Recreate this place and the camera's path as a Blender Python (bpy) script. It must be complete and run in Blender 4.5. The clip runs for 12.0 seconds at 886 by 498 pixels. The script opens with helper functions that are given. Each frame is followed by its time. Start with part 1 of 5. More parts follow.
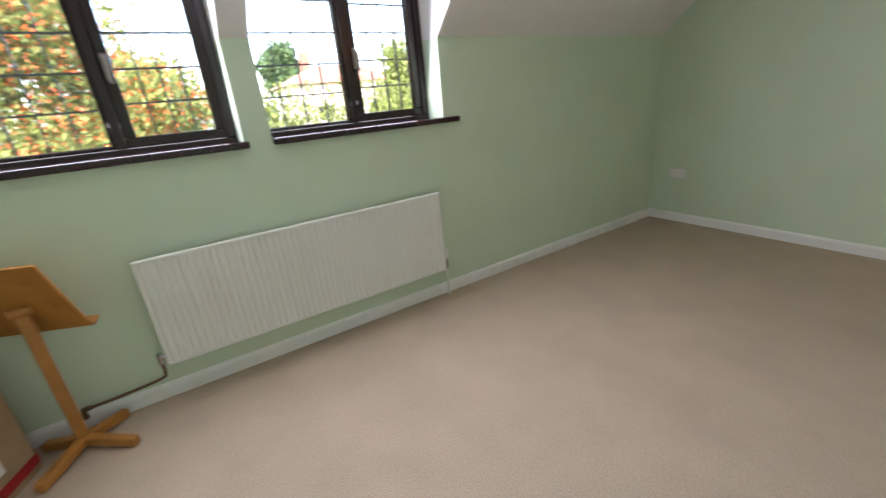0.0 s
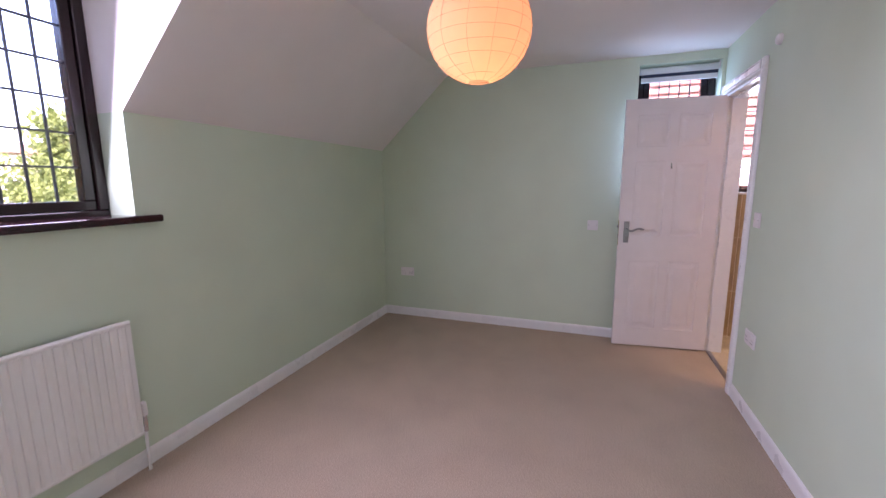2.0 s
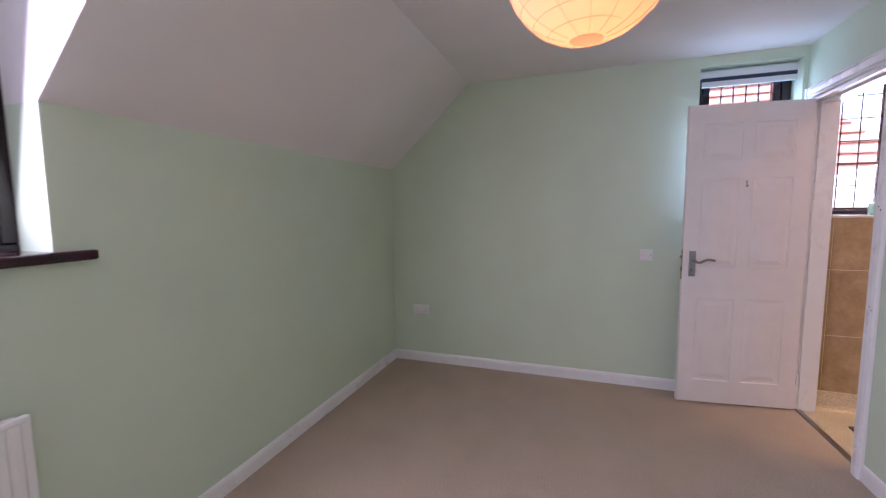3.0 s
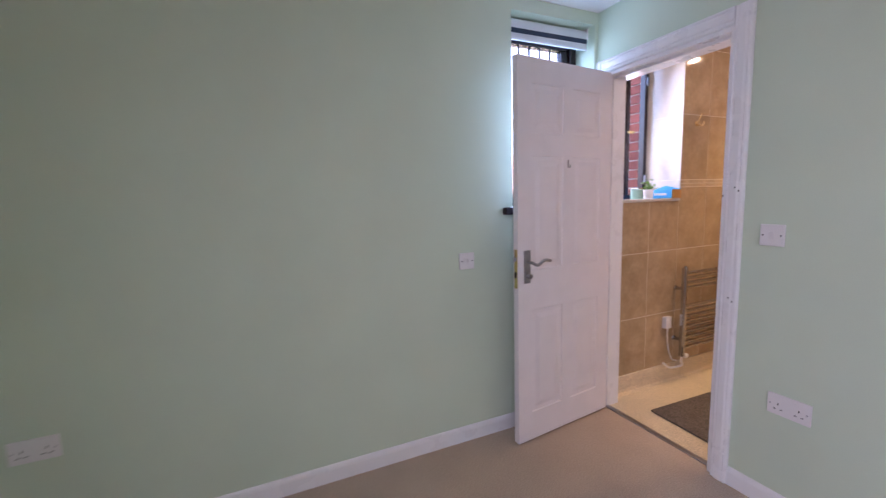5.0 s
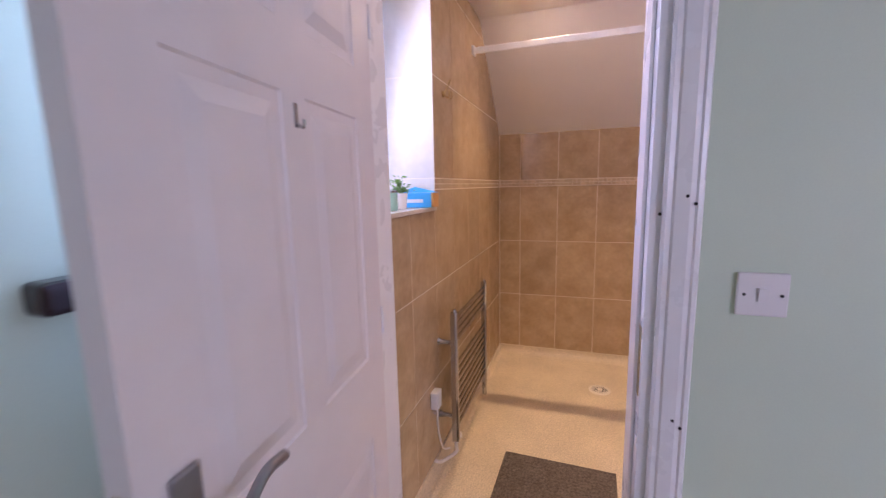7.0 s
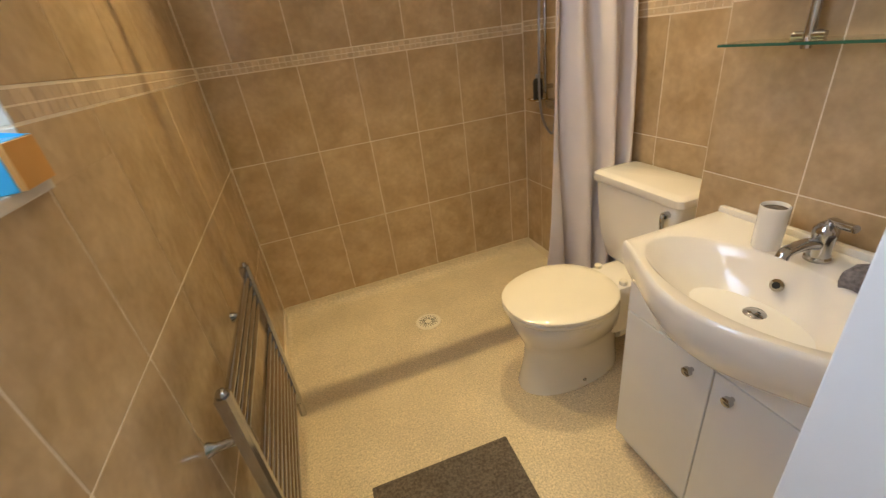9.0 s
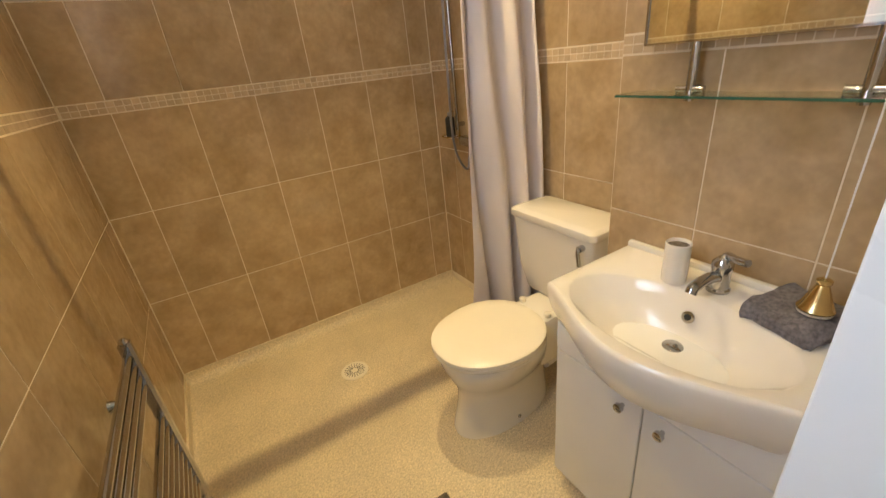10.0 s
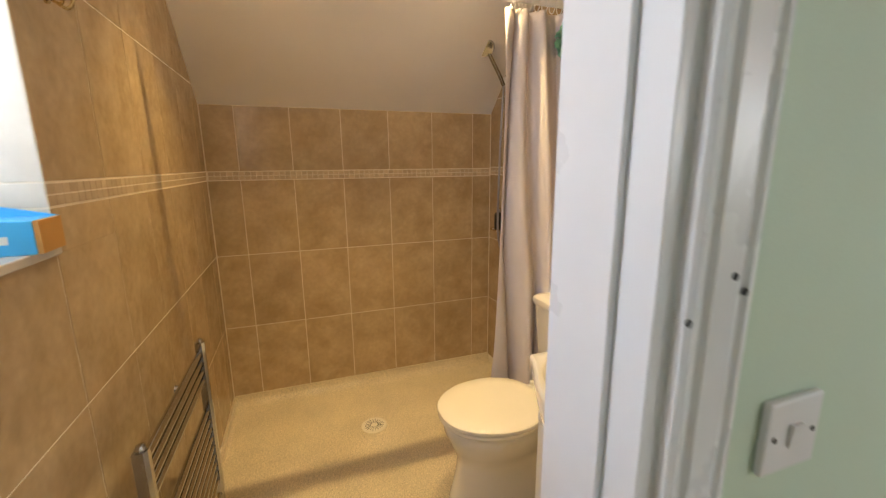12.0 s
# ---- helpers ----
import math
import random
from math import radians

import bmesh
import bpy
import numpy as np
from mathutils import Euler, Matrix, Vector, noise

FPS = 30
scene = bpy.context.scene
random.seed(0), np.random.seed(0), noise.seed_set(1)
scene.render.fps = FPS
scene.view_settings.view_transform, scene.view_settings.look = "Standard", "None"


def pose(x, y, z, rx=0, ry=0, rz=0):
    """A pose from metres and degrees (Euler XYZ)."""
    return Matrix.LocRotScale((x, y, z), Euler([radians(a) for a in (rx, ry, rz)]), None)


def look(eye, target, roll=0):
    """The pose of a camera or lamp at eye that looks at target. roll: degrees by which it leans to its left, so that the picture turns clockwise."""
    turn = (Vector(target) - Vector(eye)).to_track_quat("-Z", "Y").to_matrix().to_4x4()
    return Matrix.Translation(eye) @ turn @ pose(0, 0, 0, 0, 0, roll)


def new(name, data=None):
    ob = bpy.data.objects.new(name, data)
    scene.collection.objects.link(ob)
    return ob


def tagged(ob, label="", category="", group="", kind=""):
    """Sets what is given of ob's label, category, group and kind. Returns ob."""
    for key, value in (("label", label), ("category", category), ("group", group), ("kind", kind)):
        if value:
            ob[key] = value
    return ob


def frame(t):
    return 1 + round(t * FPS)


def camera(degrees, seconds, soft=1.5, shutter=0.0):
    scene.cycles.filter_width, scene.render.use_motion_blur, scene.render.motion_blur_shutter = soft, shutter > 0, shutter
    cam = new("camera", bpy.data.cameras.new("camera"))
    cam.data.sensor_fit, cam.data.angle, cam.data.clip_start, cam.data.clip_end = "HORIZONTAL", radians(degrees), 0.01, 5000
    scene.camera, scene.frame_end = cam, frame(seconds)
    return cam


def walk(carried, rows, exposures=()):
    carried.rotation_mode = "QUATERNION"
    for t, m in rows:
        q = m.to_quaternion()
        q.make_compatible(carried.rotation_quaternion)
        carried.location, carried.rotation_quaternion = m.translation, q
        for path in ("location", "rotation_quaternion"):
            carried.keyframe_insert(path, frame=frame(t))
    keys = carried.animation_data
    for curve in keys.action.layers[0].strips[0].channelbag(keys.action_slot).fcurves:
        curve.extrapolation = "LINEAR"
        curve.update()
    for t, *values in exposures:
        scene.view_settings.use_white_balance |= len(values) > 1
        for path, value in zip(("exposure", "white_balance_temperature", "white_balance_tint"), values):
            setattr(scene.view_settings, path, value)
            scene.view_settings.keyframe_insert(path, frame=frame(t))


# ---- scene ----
cam = camera(95.1, 12.0, soft=1.3, shutter=0.35)
PATH = [
    (0, (-3.954, 0.606, 1.332), (-2.976, 2.207, 0.641), -5.495),
    (0.5, (-3.897, 0.665, 1.293), (-2.585, 1.962, 0.522), -5.15),
    (1, (-3.825, 0.705, 1.324), (-2.243, 1.694, 0.605), -2.56),
    (1.5, (-3.808, 0.84, 1.333), (-2.022, 1.578, 0.821), -0.74),
    (2, (-3.745, 0.924, 1.362), (-1.887, 1.59, 1.043), -0.35),
    (2.5, (-3.51, 1.085, 1.332), (-1.647, 1.783, 1.128), -0.59),
    (2.7, (-3.412, 1.175, 1.345), (-1.549, 1.876, 1.147), -0.51),
    (4.3, (-2.389, 1.843, 1.347), (-0.416, 1.621, 1.103), -2.4),
    (4.5, (-2.238, 1.858, 1.333), (-0.29, 1.475, 1.091), -2.3),
    (5, (-1.863, 1.848, 1.327), (-0.052, 1.037, 1.077), -1.7),
    (5.5, (-1.468, 1.703, 1.342), (0.111, 0.502, 1.086), -1.1),
    (6, (-1.113, 1.518, 1.358), (0.176, 0.009, 1.112), -0.6),
    (6.5, (-0.85, 1.246, 1.349), (0.149, -0.468, 1.094), -0.7),
    (6.7, (-0.735, 1.118, 1.352), (0.114, -0.675, 1.096), -0.7),
    (8.3, (-0.399, 0.222, 1.417), (-0.552, -1.638, 0.699), -6.2),
    (8.5, (-0.384, 0.137, 1.398), (-0.648, -1.682, 0.611), -6.9),
    (9, (-0.367, 0.001, 1.387), (-0.879, -1.7, 0.468), -8.0),
    (9.5, (-0.391, -0.072, 1.386), (-1.12, -1.678, 0.442), -7.6),
    (10, (-0.405, -0.080, 1.419), (-1.294, -1.659, 0.572), -6.4),
    (10.5, (-0.417, -0.078, 1.453), (-1.36, -1.699, 0.759), -5.0),
    (11, (-0.426, -0.041, 1.487), (-1.332, -1.741, 0.947), -3.5),
    (11.5, (-0.437, 0.072, 1.485), (-1.212, -1.718, 1.045), -1.8),
    (12, (-0.46, 0.248, 1.429), (-1.113, -1.597, 1.021), -0.5),
]
EXPOSURES = [(0.0, 3.5, 6400, 17), (1.0, 3.65, 6150, 18), (2.0, 3.5, 6050, 45), (2.7, 3.5, 6000, 43), (4.5, 3.6, 6050, 38), (5.0, 3.55, 5900, 41), (5.5, 3.55, 5700, 44), (6.7, 3.55, 5650, 48), (8.3, 3.4, 5900, 18), (9.5, 3.5, 6200, 10), (11.0, 3.55, 6550, 11), (12.0, 3.5, 6700, 13)]
SKY, SUN, DORMER, ENDWIN, BATHWIN = 0.15, 1.1, 2.35, 0.52, 0.62
LANTERN, BULB_GLOW, SPOT = 0.13, 0.6, 5.0
walk(cam, [(t, look(eye, aim, lean)) for t, eye, aim, lean in PATH], EXPOSURES)

# ---- light ----
world = bpy.data.worlds.new("sky_world")
scene.world = world
world.use_nodes = True
wt = world.node_tree
sky = wt.nodes.new("ShaderNodeTexSky")
sky.sky_type, sky.sun_disc = "NISHITA", False
sky.sun_elevation, sky.sun_rotation = radians(42), radians(205)
sky.air_density, sky.dust_density = 1.0, 2.5
wt.links.new(sky.outputs[0], wt.nodes["Background"].inputs[0])
wt.nodes["Background"].inputs[1].default_value = SKY


def lamp(name, kind, energy, m, colour=(1, 1, 1), **kw):
    data = bpy.data.lights.new(name, kind)
    data.energy, data.color = energy, colour
    if kind == "AREA":
        data.shape, data.size, data.size_y = "RECTANGLE", kw["size"], kw["size_y"]
    elif kind == "SUN":
        data.angle = radians(kw["angle"])
    else:
        data.shadow_soft_size = kw["radius"]
        if kind == "SPOT":
            data.spot_size, data.spot_blend = radians(kw["cone"]), 0.9
    ob = new(name, data)
    ob.matrix_world = m
    return ob


lamp("sun", "SUN", SUN, look((-4, -9, 10), (0, 0, 0)), (1, 0.94, 0.85), angle=0.6)
# skylight that falls through the window openings
for cx in (-2.985, -4.17):
    lamp("sky_light_dormer", "AREA", DORMER, look((cx, 2.975, 1.75), (cx, 1.975, 1.47)), (0.91, 0.94, 1), size=0.95, size_y=0.84)
lamp("sky_light_end", "AREA", ENDWIN, look((0.125, 0.308, 1.70), (0.0, 0.308, 1.70)), (0.48, 0.78, 1), size=0.5, size_y=0.85)
lamp("sky_light_bath", "AREA", BATHWIN, look((0.215, -0.40, 1.77), (0.0, -0.42, 1.70)), (0.82, 0.91, 1), size=0.38, size_y=0.9)


# ---- materials ----
def mat(name, base, rough=0.5, metal=0.0, vary=0.06, scale=6.0, fine=0.0, fine_scale=250.0, bump=0.0, bump_scale=200.0, spec=0.5, rand=0.0, coat=0.0, base2=None, veins=0.0):
    """A principled material: two scales of colour variation, fine relief, wear in the gloss."""
    m = bpy.data.materials.new(name)
    m.use_nodes = True
    nt = m.node_tree
    n, ln = nt.nodes, nt.links
    b = n["Principled BSDF"]
    b.inputs["Roughness"].default_value, b.inputs["Metallic"].default_value = rough, metal
    b.inputs["Specular IOR Level"].default_value = spec
    b.inputs["Coat Weight"].default_value = coat
    tc = n.new("ShaderNodeTexCoord")
    big = n.new("ShaderNodeTexNoise")
    big.inputs["Scale"].default_value, big.inputs["Detail"].default_value = scale, 5
    where = tc.outputs["Object"]
    if rand:
        info, far, add = n.new("ShaderNodeObjectInfo"), n.new("ShaderNodeMath"), n.new("ShaderNodeVectorMath")
        far.operation = "MULTIPLY"
        far.inputs[1].default_value = 41.0
        ln.new(info.outputs["Random"], far.inputs[0])
        ln.new(where, add.inputs[0])
        ln.new(far.outputs[0], add.inputs[1])
        where = add.outputs[0]
    ln.new(where, big.inputs["Vector"])
    mix = n.new("ShaderNodeMix")
    mix.data_type = "RGBA"
    second = base2 or tuple(c * (1 - 3 * vary) for c in base)
    mix.inputs["A"].default_value, mix.inputs["B"].default_value = (*base, 1), (*second, 1)
    ramp = n.new("ShaderNodeMapRange")
    ramp.inputs[1].default_value, ramp.inputs[2].default_value = 0.35, 0.7
    ln.new(big.outputs["Fac"], ramp.inputs[0])
    ln.new(ramp.outputs[0], mix.inputs["Factor"])
    colour = mix.outputs["Result"]
    if veins:
        vn = n.new("ShaderNodeTexNoise")
        vn.inputs["Scale"].default_value, vn.inputs["Detail"].default_value, vn.inputs["Distortion"].default_value = 12, 6, 0.7
        ln.new(where, vn.inputs["Vector"])
        edge = n.new("ShaderNodeMapRange")
        edge.inputs[1].default_value, edge.inputs[2].default_value = 0.50, 0.68
        edge.inputs[4].default_value = veins
        ln.new(vn.outputs["Fac"], edge.inputs[0])
        pale = n.new("ShaderNodeMix")
        pale.data_type = "RGBA"
        pale.inputs["B"].default_value = (*[min(0.9, c * 1.35 + 0.05) for c in base], 1)
        ln.new(colour, pale.inputs["A"])
        ln.new(edge.outputs[0], pale.inputs["Factor"])
        colour = pale.outputs["Result"]
    if fine:
        small = n.new("ShaderNodeTexNoise")
        small.inputs["Scale"].default_value, small.inputs["Detail"].default_value = fine_scale, 2
        ln.new(where, small.inputs["Vector"])
        r2 = n.new("ShaderNodeMapRange")
        r2.inputs[1].default_value, r2.inputs[2].default_value = 0.3, 0.7
        r2.inputs[3].default_value, r2.inputs[4].default_value = 1 - fine, 1 + fine
        ln.new(small.outputs["Fac"], r2.inputs[0])
        mul = n.new("ShaderNodeVectorMath")
        mul.operation = "SCALE"
        ln.new(colour, mul.inputs[0])
        ln.new(r2.outputs[0], mul.inputs["Scale"])
        colour = mul.outputs[0]
    if rand:
        oi = n.new("ShaderNodeObjectInfo")
        r3 = n.new("ShaderNodeMapRange")
        r3.inputs[3].default_value, r3.inputs[4].default_value = 1 - rand, 1 + rand
        ln.new(oi.outputs["Random"], r3.inputs[0])
        mul = n.new("ShaderNodeVectorMath")
        mul.operation = "SCALE"
        ln.new(colour, mul.inputs[0])
        ln.new(r3.outputs[0], mul.inputs["Scale"])
        colour = mul.outputs[0]
    ln.new(colour, b.inputs["Base Color"])
    rr = n.new("ShaderNodeMapRange")
    rr.inputs[3].default_value, rr.inputs[4].default_value = max(0.02, rough * 0.85), min(1, rough * 1.15)
    ln.new(big.outputs["Fac"], rr.inputs[0])
    ln.new(rr.outputs[0], b.inputs["Roughness"])
    if bump:
        bn = n.new("ShaderNodeTexNoise")
        bn.inputs["Scale"].default_value, bn.inputs["Detail"].default_value = bump_scale, 3
        ln.new(tc.outputs["Object"], bn.inputs["Vector"])
        bp = n.new("ShaderNodeBump")
        bp.inputs["Strength"].default_value, bp.inputs["Distance"].default_value = bump, 0.004
        ln.new(bn.outputs["Fac"], bp.inputs["Height"])
        ln.new(bp.outputs["Normal"], b.inputs["Normal"])
    return m


def clear_glass(name, tint=(1, 1, 1), rough=0.0):
    m = bpy.data.materials.new(name)
    m.use_nodes = True
    b = m.node_tree.nodes["Principled BSDF"]
    b.inputs["Base Color"].default_value = (*tint, 1)
    b.inputs["Transmission Weight"].default_value, b.inputs["Roughness"].default_value = 1, rough
    b.inputs["IOR"].default_value = 1.45
    return m


def paper_shade(name, colour):
    m = bpy.data.materials.new(name)
    m.use_nodes = True
    nt = m.node_tree
    nt.nodes.remove(nt.nodes["Principled BSDF"])
    tr, df, mx, no, tc = [nt.nodes.new("ShaderNode" + k) for k in ("BsdfTranslucent", "BsdfDiffuse", "MixShader", "TexNoise", "TexCoord")]
    no.inputs["Scale"].default_value = 18
    mc = nt.nodes.new("ShaderNodeMix")
    mc.data_type = "RGBA"
    mc.inputs["A"].default_value, mc.inputs["B"].default_value = (*colour, 1), (*[c * 0.9 for c in colour], 1)
    nt.links.new(tc.outputs["Object"], no.inputs["Vector"])
    nt.links.new(no.outputs["Fac"], mc.inputs["Factor"])
    nt.links.new(mc.outputs["Result"], tr.inputs[0])
    nt.links.new(mc.outputs["Result"], df.inputs[0])
    mx.inputs[0].default_value = 0.4
    nt.links.new(tr.outputs[0], mx.inputs[1])
    nt.links.new(df.outputs[0], mx.inputs[2])
    nt.links.new(mx.outputs[0], nt.nodes["Material Output"].inputs[0])
    return m


def glow(name, colour, strength):
    m = bpy.data.materials.new(name)
    m.use_nodes = True
    b = m.node_tree.nodes["Principled BSDF"]
    b.inputs["Emission Color"].default_value, b.inputs["Emission Strength"].default_value = (*colour, 1), strength
    return m


SAGE = mat("sage_wall_paint", (0.60, 0.708, 0.555), 0.6, vary=0.015, scale=2.5, fine=0.015, bump=0.08, bump_scale=350)
WHITE = mat("white_ceiling_paint", (0.80, 0.765, 0.745), 0.75, vary=0.012, scale=3, bump=0.06, bump_scale=300)
GLOSS = mat("white_gloss_paint", (0.85, 0.85, 0.85), 0.28, vary=0.012, scale=8, bump=0.03, bump_scale=60)
GRAINED = mat("white_grained_door_paint", (0.80, 0.76, 0.76), 0.36, vary=0.015, scale=9, bump=0.10, bump_scale=120)
RAD = mat("white_radiator_enamel", (0.80, 0.80, 0.77), 0.33, vary=0.015, scale=5)
CARPET = mat("beige_loop_carpet", (0.50, 0.40, 0.31), 0.95, vary=0.03, scale=3.5, fine=0.16, fine_scale=160, bump=0.7, bump_scale=190, spec=0.1)
DARKWOOD = mat("dark_stained_wood", (0.020, 0.008, 0.010), 0.22, vary=0.1, scale=12, bump=0.05, bump_scale=80)
REDWOOD = mat("mahogany_gloss_sill", (0.030, 0.009, 0.013), 0.14, vary=0.1, scale=10)
LEAD = mat("grey_lead_came", (0.10, 0.11, 0.13), 0.5, 0.6)
GLASS = clear_glass("window_glass")
SHELFGLASS = clear_glass("green_edged_glass", (0.80, 0.94, 0.87))
EDGEGLASS = mat("dark_green_glass_edge", (0.03, 0.11, 0.075), 0.12, vary=0.03)
CHROME = mat("chrome", (0.50, 0.50, 0.51), 0.1, 1.0, vary=0.02)
STEEL = mat("brushed_steel", (0.36, 0.36, 0.38), 0.35, 1.0, vary=0.03, scale=40)
AGED = mat("dull_beige_metal", (0.30, 0.26, 0.21), 0.5, 0.3, vary=0.06, scale=40)
BRASS = mat("brass", (0.70, 0.53, 0.24), 0.22, 1.0, vary=0.05, scale=30)
PLASTIC = mat("white_plastic", (0.80, 0.78, 0.77), 0.3, vary=0.01)
SLOT = mat("black_slot", (0.01, 0.01, 0.01), 0.6, vary=0.05)
PINE = mat("orange_varnished_wood", (0.46, 0.20, 0.045), 0.32, vary=0.08, scale=14, fine=0.05, fine_scale=90)
CARD = mat("brown_cardboard", (0.36, 0.24, 0.13), 0.85, vary=0.05, scale=9, fine=0.04)
REDTAPE = mat("red_tape", (0.42, 0.015, 0.02), 0.35, vary=0.05)
PAPERLABEL = mat("white_paper_label", (0.72, 0.71, 0.69), 0.7, vary=0.03)
SHADE = paper_shade("rice_paper", (0.95, 0.72, 0.50))
WIRE = mat("shade_wire", (0.55, 0.36, 0.20), 0.6)
COPPER = mat("painted_pipe", (0.16, 0.09, 0.05), 0.4, 0.3)
TILE = mat("beige_marbled_tile", (0.48, 0.355, 0.215), 0.10, vary=0.05, scale=8, base2=(0.37, 0.26, 0.14), fine=0.07, fine_scale=42, veins=0.16, rand=0.05, bump=0.03, bump_scale=18)
# paler tile for reveal and sill: the window's glare put into its colour
PALETILE = mat("overlit_reveal_tile", (0.66, 0.60, 0.50), 0.2, vary=0.03, scale=9, fine=0.03, fine_scale=30)
MOSAIC = mat("cream_mosaic", (0.58, 0.45, 0.30), 0.22, vary=0.05, scale=30, rand=0.12)
GROUT = mat("cream_grout", (0.78, 0.68, 0.52), 0.85, vary=0.04, scale=12)
VINYL = mat("speckled_beige_vinyl", (0.66, 0.56, 0.40), 0.30, vary=0.05, scale=4, fine=0.26, fine_scale=150, bump=0.12)
CERAMIC = mat("white_ceramic", (0.80, 0.76, 0.70), 0.07, vary=0.01, coat=0.3)
SEATW = mat("ivory_toilet_seat", (0.80, 0.74, 0.63), 0.16, vary=0.01)
CABINET = mat("white_laminate", (0.80, 0.79, 0.77), 0.22, vary=0.01)
CURTAIN = mat("white_polyester_curtain", (0.74, 0.68, 0.68), 0.6, vary=0.02, fine=0.02, fine_scale=400, bump=0.05)
MATGREY = mat("grey_brown_bath_mat", (0.15, 0.125, 0.105), 0.95, vary=0.06, scale=14, fine=0.35, fine_scale=120, bump=1.0, bump_scale=110, spec=0.1)
TOWEL = mat("grey_towel", (0.19, 0.18, 0.20), 0.95, vary=0.08, scale=25, fine=0.3, fine_scale=120, bump=1.0, bump_scale=130, spec=0.1)
LOOFAH = mat("green_bath_scrunch", (0.22, 0.48, 0.32), 0.6, vary=0.08, scale=30)
BLUEBOX = mat("blue_printed_card", (0.05, 0.42, 0.80), 0.4, vary=0.03)
ORANGECARD = mat("orange_brown_card", (0.55, 0.28, 0.07), 0.7, vary=0.05)
CANDLE = mat("mint_glass_candle", (0.36, 0.62, 0.50), 0.2, vary=0.03)
LEAF = mat("pot_plant_leaf", (0.22, 0.42, 0.06), 0.45, vary=0.1, scale=40, rand=0.2)
BLIND = mat("white_blind_fabric", (0.72, 0.76, 0.78), 0.6, vary=0.02)
NAVY = mat("navy_blind_stripe", (0.02, 0.035, 0.07), 0.6)
MIRROR = mat("silvered_mirror", (0.86, 0.87, 0.82), 0.015, 1.0, vary=0.004)
BRICK = mat("red_brick", (0.30, 0.085, 0.055), 0.85, vary=0.08, scale=15, fine=0.1, fine_scale=60, rand=0.2, bump=0.3)
MORTAR = mat("pale_mortar", (0.48, 0.42, 0.36), 0.95, vary=0.05)
ROOFTILE = mat("red_roof_tile", (0.40, 0.20, 0.15), 0.85, vary=0.08, scale=3, fine=0.1, fine_scale=12)
RENDERED = mat("cream_render", (0.62, 0.55, 0.45), 0.85, vary=0.05, scale=1.5)
GRASS = mat("lawn", (0.085, 0.13, 0.035), 0.95, vary=0.12, scale=0.6, fine=0.25, fine_scale=8, spec=0.1)
FOLIAGE = mat("hedge_leaf", (0.17, 0.21, 0.045), 0.7, vary=0.10, scale=1.3, rand=0.1)
TREELEAF = mat("tree_leaf", (0.07, 0.13, 0.04), 0.6, vary=0.14, scale=1.0)
BERRY = mat("orange_blossom", (0.75, 0.16, 0.04), 0.6, vary=0.1, scale=5)
BARK = mat("bark", (0.10, 0.075, 0.05), 0.9, vary=0.1, scale=8, bump=0.5, bump_scale=40)


def let_light_through(m, share=0.3):
    """Leaves pass part of the light on to their far side."""
    nt = m.node_tree
    b = nt.nodes["Principled BSDF"]
    tr, mx = nt.nodes.new("ShaderNodeBsdfTranslucent"), nt.nodes.new("ShaderNodeMixShader")
    nt.links.new(b.inputs["Base Color"].links[0].from_socket, tr.inputs[0])
    mx.inputs[0].default_value = share
    nt.links.new(b.outputs[0], mx.inputs[1])
    nt.links.new(tr.outputs[0], mx.inputs[2])
    nt.links.new(mx.outputs[0], nt.nodes["Material Output"].inputs[0])


for leafy in (FOLIAGE, TREELEAF, BERRY, LEAF):
    let_light_through(leafy)


# ---- building helpers ----
def thing(name, label, category, at=(0, 0, 0), group="", kind="", rz=0.0):
    ob = new(name)
    ob.matrix_world = pose(*at, 0, 0, rz)
    return tagged(ob, label, category, group, kind)


def link_mesh(name, bm, material, parent=None, smooth=False):
    me = bpy.data.meshes.new(name)
    bmesh.ops.recalc_face_normals(bm, faces=bm.faces)
    bm.to_mesh(me)
    bm.free()
    if smooth:
        for p in me.polygons:
            p.use_smooth = True
        me.set_sharp_from_angle(angle=radians(40))
    me.materials.append(material)
    ob = new(name, me)
    if parent:
        ob.parent = parent
    return ob


def part(name, bm, material, parent, label="", smooth=False):
    ob = link_mesh(name, bm, material, parent, smooth)
    return tagged(ob, label) if label else ob


def structure(name, bm, material, label, category, smooth=False):
    return tagged(link_mesh(name, bm, material, None, smooth), label, category, kind="structure")


def box(bm, x0, x1, y0, y1, z0, z1, bevel=0.0, segs=2):
    vs = [bm.verts.new((x, y, z)) for z in (z0, z1) for y in (y0, y1) for x in (x0, x1)]
    fs = [bm.faces.new([vs[i] for i in f]) for f in ((0, 2, 3, 1), (4, 5, 7, 6), (0, 1, 5, 4), (2, 6, 7, 3), (0, 4, 6, 2), (1, 3, 7, 5))]
    if bevel:
        es = list({e for f in fs for e in f.edges})
        bmesh.ops.bevel(bm, geom=es, offset=bevel, segments=segs, affect="EDGES", profile=0.5)
    return bm


def boxes(*rows, bevel=0.0):
    bm = bmesh.new()
    for r in rows:
        box(bm, *r, bevel=bevel)
    return bm


